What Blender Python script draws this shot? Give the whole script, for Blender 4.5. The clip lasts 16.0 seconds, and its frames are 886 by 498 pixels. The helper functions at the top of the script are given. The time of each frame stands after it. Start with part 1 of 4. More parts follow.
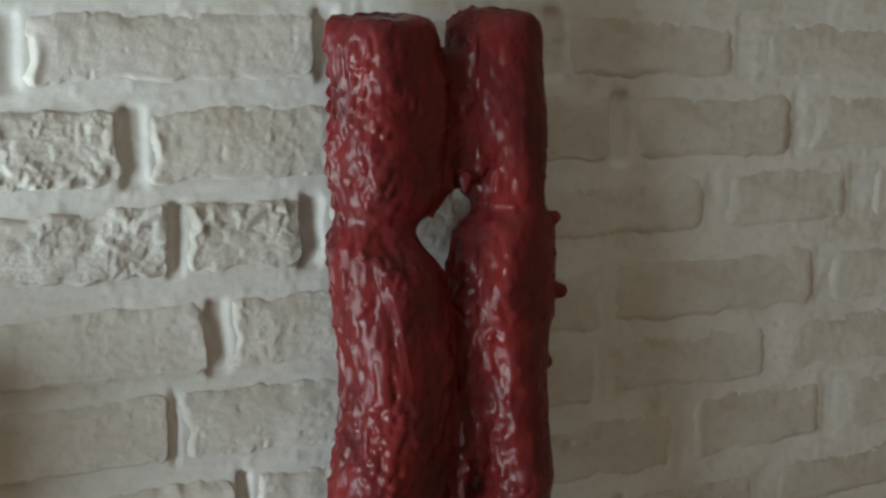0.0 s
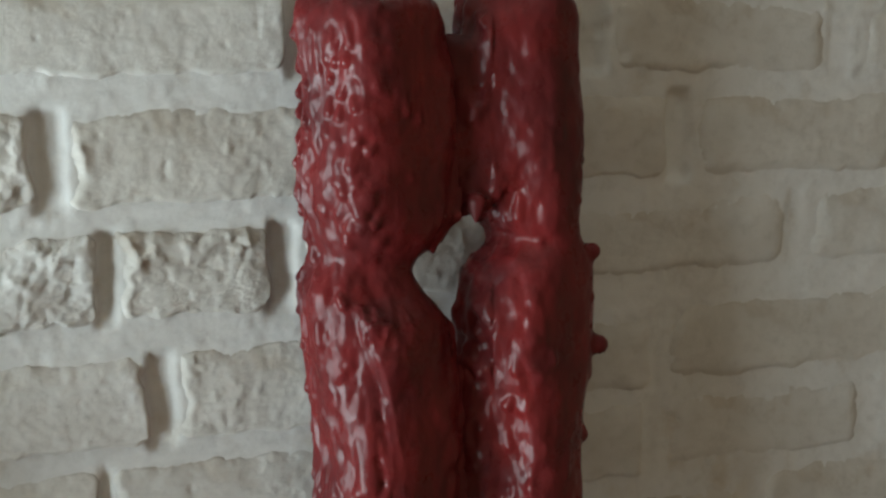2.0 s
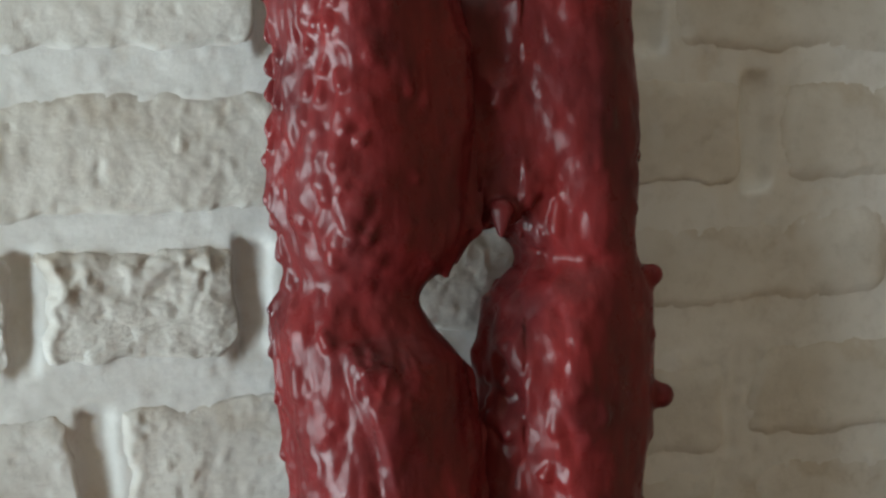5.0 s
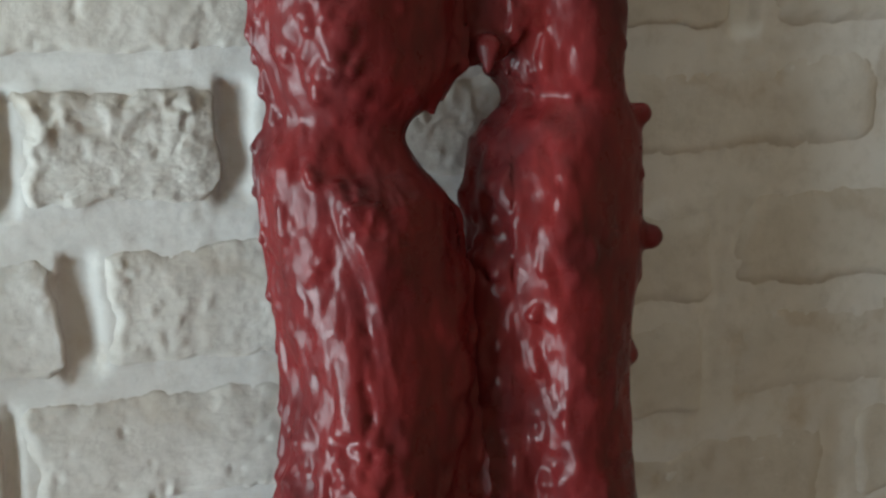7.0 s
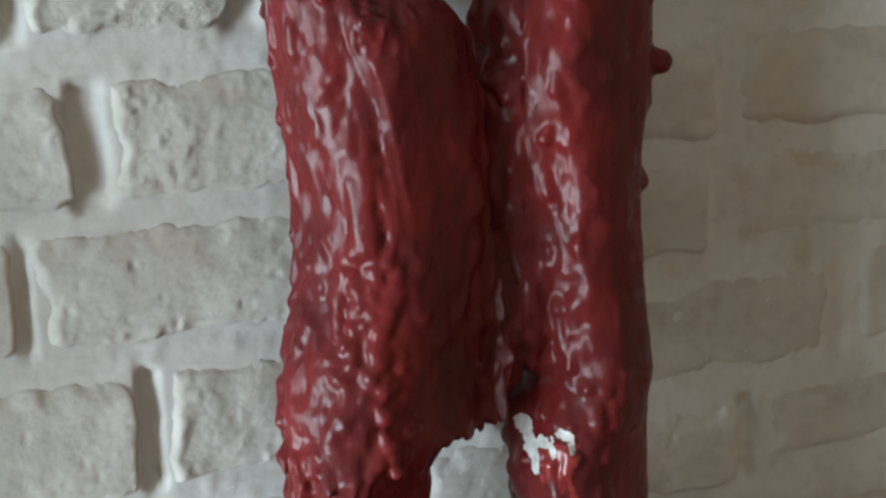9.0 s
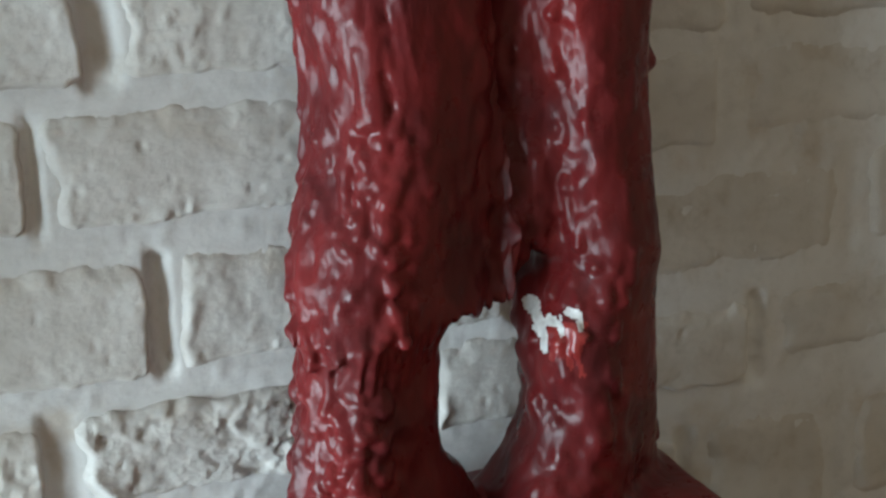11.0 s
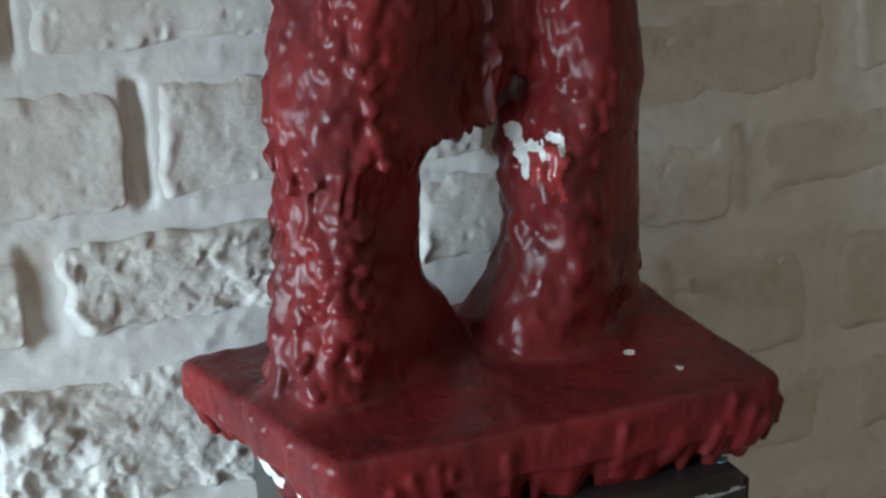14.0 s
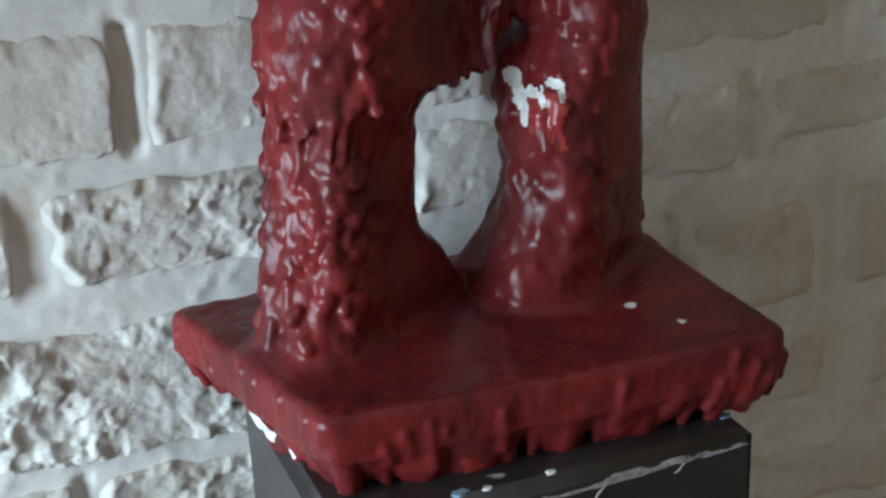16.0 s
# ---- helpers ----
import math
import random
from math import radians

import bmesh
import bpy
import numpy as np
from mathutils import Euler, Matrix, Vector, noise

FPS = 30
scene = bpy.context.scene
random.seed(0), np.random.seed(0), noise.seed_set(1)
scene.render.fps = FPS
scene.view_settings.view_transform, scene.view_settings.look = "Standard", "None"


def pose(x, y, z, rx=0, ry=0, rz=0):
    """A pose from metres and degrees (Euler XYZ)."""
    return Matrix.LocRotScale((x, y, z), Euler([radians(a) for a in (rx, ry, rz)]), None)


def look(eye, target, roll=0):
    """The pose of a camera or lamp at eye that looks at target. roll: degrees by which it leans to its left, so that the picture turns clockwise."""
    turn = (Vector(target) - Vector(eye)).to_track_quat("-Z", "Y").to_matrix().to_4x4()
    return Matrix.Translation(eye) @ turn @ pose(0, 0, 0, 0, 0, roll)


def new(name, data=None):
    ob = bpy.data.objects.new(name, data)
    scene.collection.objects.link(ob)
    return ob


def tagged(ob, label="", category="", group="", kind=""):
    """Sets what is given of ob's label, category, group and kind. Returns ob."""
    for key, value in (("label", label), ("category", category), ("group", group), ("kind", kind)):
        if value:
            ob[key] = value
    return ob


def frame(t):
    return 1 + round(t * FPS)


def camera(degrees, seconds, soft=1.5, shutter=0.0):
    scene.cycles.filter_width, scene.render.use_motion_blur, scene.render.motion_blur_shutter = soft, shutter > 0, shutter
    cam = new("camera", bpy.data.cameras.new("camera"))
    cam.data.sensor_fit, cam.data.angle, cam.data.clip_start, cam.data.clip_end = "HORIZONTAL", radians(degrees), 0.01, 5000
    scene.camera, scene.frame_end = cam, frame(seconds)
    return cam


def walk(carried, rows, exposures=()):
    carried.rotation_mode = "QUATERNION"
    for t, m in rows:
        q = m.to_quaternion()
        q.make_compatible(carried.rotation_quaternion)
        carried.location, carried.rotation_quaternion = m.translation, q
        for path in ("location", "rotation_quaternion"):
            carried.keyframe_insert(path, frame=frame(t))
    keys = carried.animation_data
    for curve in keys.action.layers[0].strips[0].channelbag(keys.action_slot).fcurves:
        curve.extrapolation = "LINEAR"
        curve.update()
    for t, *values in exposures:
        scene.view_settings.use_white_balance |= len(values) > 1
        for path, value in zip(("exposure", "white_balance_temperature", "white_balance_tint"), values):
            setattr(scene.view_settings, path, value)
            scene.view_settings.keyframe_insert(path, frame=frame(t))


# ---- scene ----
cam = camera(35.71, 16.0, soft=2.5)
PATH = [
    (0, (-0.3064, -1.0688, 1.4572), (-0.0476, -0.4305, 1.3319), -0.28),
    (0.5, (-0.2679, -1.0176, 1.4478), (-0.0179, -0.3761, 1.3212), -0.29),
    (1, (-0.2282, -0.9587, 1.4415), (0.0124, -0.3136, 1.3151), -0.31),
    (1.5, (-0.2016, -0.9062, 1.4486), (0.0313, -0.2592, 1.3175), -0.34),
    (2, (-0.1776, -0.8535, 1.4549), (0.0491, -0.2055, 1.3183), -0.26),
    (2.5, (-0.1564, -0.8066, 1.4577), (0.0656, -0.1570, 1.3210), -0.19),
    (3, (-0.1319, -0.7606, 1.4580), (0.0788, -0.1063, 1.3259), -0.06),
    (3.2, (-0.1220, -0.7415, 1.4586), (0.0847, -0.0863, 1.3246), -0.15),
    (5.3, (-0.1058, -0.6727, 1.3890), (0.1106, -0.0153, 1.2837), -1.05),
    (5.5, (-0.1036, -0.6720, 1.3840), (0.1119, -0.0148, 1.2759), -1.16),
    (6, (-0.1033, -0.6706, 1.3707), (0.1146, -0.0159, 1.2528), -1.37),
    (6.5, (-0.1088, -0.6680, 1.3650), (0.1125, -0.0173, 1.2323), -1.31),
    (7, (-0.1123, -0.6696, 1.3599), (0.1101, -0.0227, 1.2113), -1.32),
    (7.5, (-0.1228, -0.6707, 1.3328), (0.1055, -0.0252, 1.1871), -1.79),
    (8, (-0.1301, -0.6689, 1.3143), (0.1009, -0.0267, 1.1587), -1.58),
    (8.5, (-0.1296, -0.6694, 1.3098), (0.0991, -0.0304, 1.1388), -1.73),
    (9, (-0.1319, -0.6726, 1.3052), (0.0977, -0.0359, 1.1264), -1.95),
    (9.5, (-0.1328, -0.6753, 1.2929), (0.0924, -0.0378, 1.1116), -2.10),
    (9.7, (-0.1326, -0.6772, 1.2865), (0.0897, -0.0387, 1.1050), -2.35),
    (11.8, (-0.1380, -0.6878, 1.2471), (0.0858, -0.0547, 1.0493), -2.41),
    (12, (-0.1350, -0.6840, 1.2502), (0.0846, -0.0530, 1.0414), -2.81),
    (12.5, (-0.1360, -0.6872, 1.2412), (0.0848, -0.0576, 1.0292), -2.65),
    (13, (-0.1354, -0.6886, 1.2327), (0.0833, -0.0640, 1.0047), -2.56),
    (13.5, (-0.1360, -0.6886, 1.2288), (0.0839, -0.0674, 0.9929), -2.62),
    (14, (-0.1343, -0.6898, 1.2229), (0.0852, -0.0701, 0.9825), -2.66),
    (14.5, (-0.1336, -0.6892, 1.2197), (0.0834, -0.0717, 0.9714), -2.74),
    (15, (-0.1313, -0.6879, 1.2218), (0.0842, -0.0722, 0.9679), -2.37),
    (15.5, (-0.1285, -0.6839, 1.2196), (0.0834, -0.0685, 0.9621), -2.43),
    (16, (-0.1217, -0.6756, 1.2150), (0.0886, -0.0620, 0.9518), -2.64),
]
EXPOSURE = [(0.0, 0.02, 6850, 10), (1.5, 0.11, 6820, 10), (3.2, 0.28, 6760, 10), (5.5, 0.45, 6700, 10), (9.0, 0.40, 6500, 10), (12.5, 0.32, 6230, 10), (16.0, 0.41, 6080, 10)]
walk(cam, [(t, look(eye, target, roll)) for t, eye, target, roll in PATH], EXPOSURE)

# ---- light ----
world = bpy.data.worlds.new("daylight")
scene.world = world
world.use_nodes = True
wn = world.node_tree.nodes
sky = wn.new("ShaderNodeTexSky")
sky.sky_type, sky.sun_disc = "NISHITA", False
sky.sun_elevation, sky.sun_rotation = radians(35), radians(200)
wn["Background"].inputs["Strength"].default_value = 0.05
world.node_tree.links.new(sky.outputs[0], wn["Background"].inputs["Color"])

ROOM_W, ROOM_E, ROOM_S, ROOM_H = -1.55, 1.7, -2.4, 2.5
WIN_Y0, WIN_Y1, WIN_Z0, WIN_Z1 = -1.00, -0.03, 0.28, 1.68

lamp = bpy.data.lights.new("window_daylight", "AREA")
lamp.shape, lamp.size, lamp.size_y = "RECTANGLE", WIN_Z1 - WIN_Z0 - 0.1, WIN_Y1 - WIN_Y0 - 0.1
lamp.energy, lamp.color = 59.0, (0.735, 0.91, 1.0)
lamp_ob = new("window_daylight", lamp)
lamp_ob.matrix_world = look((ROOM_W - 0.02, (WIN_Y0 + WIN_Y1) / 2, (WIN_Z0 + WIN_Z1) / 2), (1, (WIN_Y0 + WIN_Y1) / 2, (WIN_Z0 + WIN_Z1) / 2))


# ---- materials ----
def material(name):
    m = bpy.data.materials.new(name)
    m.use_nodes = True
    nodes, links = m.node_tree.nodes, m.node_tree.links
    return m, nodes, links, nodes["Principled BSDF"]


def noise_tex(nodes, links, scale, detail=6.0, rough=0.6, stretch=(1, 1, 1), coords="Object"):
    tc, mp, tx = nodes.new("ShaderNodeTexCoord"), nodes.new("ShaderNodeMapping"), nodes.new("ShaderNodeTexNoise")
    mp.inputs["Scale"].default_value = stretch
    tx.inputs["Scale"].default_value, tx.inputs["Detail"].default_value, tx.inputs["Roughness"].default_value = scale, detail, rough
    links.new(tc.outputs[coords], mp.inputs["Vector"])
    links.new(mp.outputs["Vector"], tx.inputs["Vector"])
    return tx.outputs["Fac"]


def ramp(nodes, links, fac, stops):
    r = nodes.new("ShaderNodeValToRGB")
    while len(r.color_ramp.elements) < len(stops):
        r.color_ramp.elements.new(0.5)
    for e, (at, c) in zip(r.color_ramp.elements, stops):
        e.position, e.color = at, (*c, 1)
    links.new(fac, r.inputs["Fac"])
    return r.outputs["Color"]


def mixed(nodes, links, fac, a, b, mode="MIX"):
    m = nodes.new("ShaderNodeMix")
    m.data_type, m.blend_type = "RGBA", mode
    for socket, value in ((m.inputs[0], fac), (m.inputs[6], a), (m.inputs[7], b)):
        if isinstance(value, bpy.types.NodeSocket):
            links.new(value, socket)
        elif isinstance(value, float):
            socket.default_value = value
        else:
            socket.default_value = (*value, 1)
    return m.outputs[2]


def bump(nodes, links, height, strength, distance, normal=None):
    b = nodes.new("ShaderNodeBump")
    b.inputs["Strength"].default_value, b.inputs["Distance"].default_value = strength, distance
    links.new(height, b.inputs["Height"])
    if normal:
        links.new(normal, b.inputs["Normal"])
    return b.outputs["Normal"]


def limewash(name, light, dark, fine, flaky=0.0):
    m, n, l, p = material(name)
    broad = noise_tex(n, l, 14.0, 5.0, 0.6)
    grain = noise_tex(n, l, 120.0, 8.0, 0.65)
    base = ramp(n, l, broad, [(0.31, tuple(v * w for v, w in zip(dark, (0.84, 0.77, 0.69)))), (0.43, dark), (0.64, light)])
    speck = ramp(n, l, grain, [(0.3, (0.72, 0.70, 0.67)), (0.5, (1, 1, 1))])
    colour = mixed(n, l, 0.35, base, speck, "MULTIPLY")
    info = n.new("ShaderNodeObjectInfo")
    tint = ramp(n, l, info.outputs["Random"], [(0.0, (0.93, 0.91, 0.88)), (1.0, (1, 1, 1))])
    l.new(mixed(n, l, 1.0, colour, tint, "MULTIPLY"), p.inputs["Base Color"])
    p.inputs["Roughness"].default_value = 0.78
    low = bump(n, l, broad, 0.25, 0.006)
    if flaky:
        torn = noise_tex(n, l, 46.0, 9.0, 0.72, (1, 1, 1.4))
        low = bump(n, l, torn, flaky, 0.010, low)
    mid = bump(n, l, noise_tex(n, l, 320.0, 5.0, 0.6), fine, 0.0015, low)
    l.new(bump(n, l, grain, fine, 0.003, mid), p.inputs["Normal"])
    return m


BRICK = limewash("limewashed_brick", (0.710, 0.691, 0.656), (0.625, 0.598, 0.556), 0.14, 0.16)
BRICK_ROUGH = limewash("limewashed_rough_brick", (0.735, 0.720, 0.690), (0.655, 0.632, 0.595), 0.30, 0.40)
MORTAR = limewash("white_mortar", (0.785, 0.783, 0.772), (0.722, 0.718, 0.702), 0.10, 0.06)


def red_paint():
    m, n, l, p = material("red_gloss_paint")
    broad = noise_tex(n, l, 30.0, 5.0, 0.6, (1, 1, 0.35))
    fine = noise_tex(n, l, 130.0, 6.0, 0.65, (1, 1, 0.4))
    c = ramp(n, l, broad, [(0.30, (0.106, 0.0160, 0.0170)), (0.52, (0.156, 0.0168, 0.0178)), (0.75, (0.208, 0.0195, 0.0195))])
    c2 = ramp(n, l, fine, [(0.33, (0.72, 0.72, 0.72)), (0.55, (1, 1, 1))])
    dull = ramp(n, l, noise_tex(n, l, 21.0, 3.0, 0.55), [(0.36, (0.70, 0.88, 0.92)), (0.52, (1, 1, 1))])
    l.new(mixed(n, l, 0.9, mixed(n, l, 0.8, c, c2, "MULTIPLY"), dull, "MULTIPLY"), p.inputs["Base Color"])
    r = ramp(n, l, noise_tex(n, l, 55.0, 4.0, 0.6), [(0.35, (0.23,) * 3), (0.7, (0.43,) * 3)])
    l.new(r, p.inputs["Roughness"])
    p.inputs["Specular IOR Level"].default_value = 0.21
    b1 = bump(n, l, noise_tex(n, l, 60.0, 3.0, 0.5, (1, 1, 0.4)), 0.18, 0.006)
    b2 = bump(n, l, noise_tex(n, l, 135.0, 2.0, 0.5, (1, 1, 0.6)), 0.16, 0.0030, b1)
    l.new(bump(n, l, noise_tex(n, l, 300.0, 4.0, 0.6, (1, 1, 0.6)), 0.14, 0.0016, b2), p.inputs["Normal"])
    return m


# white of the bare plaster, also of a highlight painted on the slab
def bare_white():
    m, n, l, p = material("bare_plaster_and_glint")
    l.new(ramp(n, l, noise_tex(n, l, 200.0), [(0.3, (0.55, 0.52, 0.5)), (0.6, (0.8, 0.79, 0.77))]), p.inputs["Base Color"])
    p.inputs["Roughness"].default_value = 0.6
    return m


def thin_red():
    m, n, l, p = material("thin_orange_red_paint")
    l.new(ramp(n, l, noise_tex(n, l, 160.0, 5.0, 0.6, (1, 1, 0.4)), [(0.38, (0.20, 0.014, 0.015)), (0.6, (0.30, 0.035, 0.03)), (0.78, (0.52, 0.26, 0.21))]), p.inputs["Base Color"])
    p.inputs["Roughness"].default_value = 0.28
    return m


def plain(name, light, dark, scale, rough, relief=0.1):
    m, n, l, p = material(name)
    f = noise_tex(n, l, scale)
    l.new(ramp(n, l, f, [(0.3, dark), (0.7, light)]), p.inputs["Base Color"])
    p.inputs["Roughness"].default_value = rough
    l.new(bump(n, l, f, relief, 0.003), p.inputs["Normal"])
    return m


PALE_BLUE = plain("pale_blue_paint", (0.28, 0.42, 0.55), (0.2, 0.32, 0.45), 300.0, 0.4)
RED, BARE_GLINT, THIN = red_paint(), bare_white(), thin_red()
SCRAPED = plain("scraped_pale_wood", (0.46, 0.45, 0.45), (0.16, 0.15, 0.15), 260.0, 0.5)
PLASTER = plain("painted_plaster", (0.44, 0.312, 0.205), (0.39, 0.272, 0.176), 9.0, 0.8)
CEILING = plain("cream_ceiling_paint", (0.84, 0.78, 0.69), (0.79, 0.73, 0.64), 6.0, 0.85)
FLOOR = plain("brown_floor_boards", (0.17, 0.10, 0.06), (0.11, 0.065, 0.04), 12.0, 0.4)
FRAME = plain("white_window_paint", (0.8, 0.8, 0.79), (0.72, 0.72, 0.71), 25.0, 0.4)


def pedestal_paint():
    """Dark lacquer, scuffed to pale wood in thin streaks near the upper rim."""
    m, n, l, p = material("dark_brown_lacquer")
    f = noise_tex(n, l, 26.0, 6.0, 0.6)
    base = ramp(n, l, f, [(0.3, (0.022, 0.019, 0.019)), (0.7, (0.042, 0.036, 0.035))])
    streak = ramp(n, l, noise_tex(n, l, 55.0, 5.0, 0.6, (0.45, 1, 3.2)), [(0.66, (0,) * 3), (0.70, (1,) * 3)])
    tc, sep, rim = n.new("ShaderNodeTexCoord"), n.new("ShaderNodeSeparateXYZ"), n.new("ShaderNodeMapRange")
    l.new(tc.outputs["Object"], sep.inputs[0])
    l.new(sep.outputs["Z"], rim.inputs["Value"])
    rim.inputs["From Min"].default_value, rim.inputs["From Max"].default_value = PLINTH_TOP - 0.014, PLINTH_TOP - 0.004
    worn = mixed(n, l, 1.0, streak, rim.outputs["Result"], "MULTIPLY")
    l.new(mixed(n, l, worn, base, (0.42, 0.40, 0.40)), p.inputs["Base Color"])
    p.inputs["Roughness"].default_value = 0.33
    l.new(bump(n, l, noise_tex(n, l, 90.0), 0.2, 0.002), p.inputs["Normal"])
    return m


PLINTH_TOP = 0.886
LACQUER = pedestal_paint()


# ---- helpers for meshes ----
def mesh_object(name, verts, faces, mats, parent=None, smooth=True, slots=None):
    me = bpy.data.meshes.new(name)
    me.from_pydata([tuple(map(float, v)) for v in verts], [], [tuple(map(int, f)) for f in faces])
    for m in mats:
        me.materials.append(m)
    if smooth:
        me.polygons.foreach_set("use_smooth", np.ones(len(me.polygons), bool))
    if slots is not None:
        me.polygons.foreach_set("material_index", np.asarray(slots, np.int32))
    me.update()
    ob = new(name, me)
    if parent:
        ob.parent = parent
    return ob


def box(bm, lo, hi):
    vs = [bm.verts.new((x, y, z)) for x in (lo[0], hi[0]) for y in (lo[1], hi[1]) for z in (lo[2], hi[2])]
    for f in ((0, 1, 3, 2), (4, 6, 7, 5), (0, 4, 5, 1), (2, 3, 7, 6), (0, 2, 6, 4), (1, 5, 7, 3)):
        bm.faces.new([vs[i] for i in f])


def part(name, bm, mat, parent=None, label=""):
    bmesh.ops.recalc_face_normals(bm, faces=bm.faces)
    me = bpy.data.meshes.new(name)
    bm.to_mesh(me)
    bm.free()
    me.materials.append(mat)
    ob = new(name, me)
    if parent:
        ob.parent = parent
    return tagged(ob, label)


def boxes(name, items, mat, parent=None, label="", bevel=0.0):
    bm = bmesh.new()
    for lo, hi in items:
        box(bm, lo, hi)
    if bevel:
        bmesh.ops.bevel(bm, geom=list(bm.edges), offset=bevel, segments=2, affect="EDGES")
    return part(name, bm, mat, parent, label)


def hashed(ix, iy, seed):
    h = (ix.astype(np.int64) * 374761393 + iy.astype(np.int64) * 668265263 + seed * 974634777) & 0x7FFFFFFF
    h = ((h ^ (h >> 13)) * 1274126177) & 0x7FFFFFFF
    return ((h ^ (h >> 16)) & 0xFFFF) / 65535.0


def value_noise(x, y, seed):
    """Smooth noise from 0 to 1 with one cell a unit."""
    x, y = np.asarray(x, float), np.asarray(y, float)
    ix, iy = np.floor(x), np.floor(y)
    fx, fy = x - ix, y - iy
    fx, fy = fx * fx * (3 - 2 * fx), fy * fy * (3 - 2 * fy)
    a, b = hashed(ix, iy, seed), hashed(ix + 1, iy, seed)
    c, d = hashed(ix, iy + 1, seed), hashed(ix + 1, iy + 1, seed)
    return (a * (1 - fx) + b * fx) * (1 - fy) + (c * (1 - fx) + d * fx) * fy


def fbm(x, y, seed, octaves=4):
    total, amp, norm = 0, 1.0, 0.0
    for k in range(octaves):
        total = total + amp * value_noise(x * 2**k, y * 2**k, seed + 17 * k)
        norm += amp
        amp *= 0.55
    return total / norm


# ---- the room ----
def room():
    boxes("floor", [((ROOM_W - 0.25, ROOM_S - 0.2, -0.1), (ROOM_E + 0.2, 0.3, 0.0))], FLOOR)
    boxes("ceiling", [((ROOM_W - 0.25, ROOM_S - 0.2, ROOM_H), (ROOM_E + 0.2, 0.3, ROOM_H + 0.1))], CEILING)
    boxes("wall_east", [((ROOM_E, ROOM_S, 0), (ROOM_E + 0.2, 0.008, ROOM_H))], PLASTER)
    boxes("wall_south", [((ROOM_W - 0.25, ROOM_S - 0.2, 0), (ROOM_E + 0.2, ROOM_S, ROOM_H))], PLASTER)
    w0, w1 = ROOM_W - 0.25, ROOM_W
    boxes("wall_west", [((w0, ROOM_S, 0), (w1, WIN_Y0, ROOM_H)), ((w0, WIN_Y1, 0), (w1, 0.008, ROOM_H)),
                        ((w0, WIN_Y0, 0), (w1, WIN_Y1, WIN_Z0)), ((w0, WIN_Y0, WIN_Z1), (w1, WIN_Y1, ROOM_H))], PLASTER)
    for n, text in (("floor", "brown wooden floor boards"), ("ceiling", "plain cream painted ceiling"), ("wall_east", "plain beige plastered wall"),
                    ("wall_south", "plain beige plastered wall behind the viewer"), ("wall_west", "plain beige plastered wall with a window opening")):
        tagged(bpy.data.objects[n], text, n.split("_")[0], kind="structure")
    # unseen block out of view, added to shade the brick wall's lower left
    boxes("wall_shade_block", [((-0.53, -0.10, 1.00), (-0.36, 0.004, 1.20))], PLASTER, bevel=0.008)
    tagged(bpy.data.objects["wall_shade_block"], "unseen plastered block added to shade the brick wall", "wall", kind="structure")
    window = tagged(new("window_1"), "white painted window letting in daylight", "window", kind="structure")
    x0, x1 = ROOM_W - 0.16, ROOM_W - 0.10
    t = 0.05
    boxes("window_frame", [((x0, WIN_Y0, WIN_Z0), (x1, WIN_Y0 + t, WIN_Z1)), ((x0, WIN_Y1 - t, WIN_Z0), (x1, WIN_Y1, WIN_Z1)),
                           ((x0, WIN_Y0 + t, WIN_Z0), (x1, WIN_Y1 - t, WIN_Z0 + t)), ((x0, WIN_Y0 + t, WIN_Z1 - t), (x1, WIN_Y1 - t, WIN_Z1))], FRAME, window)
    boxes("window_sill", [((ROOM_W - 0.1, WIN_Y0 + 0.002, WIN_Z0 + 0.002), (ROOM_W + 0.03, WIN_Y1 - 0.002, WIN_Z0 + 0.03))], FRAME, window, bevel=0.004)


room()

# ---- the brick wall ----
PITCH, BRICK_H, ROW0 = 0.0765, 0.0605, 1.299
WALL_Y = 0.0045


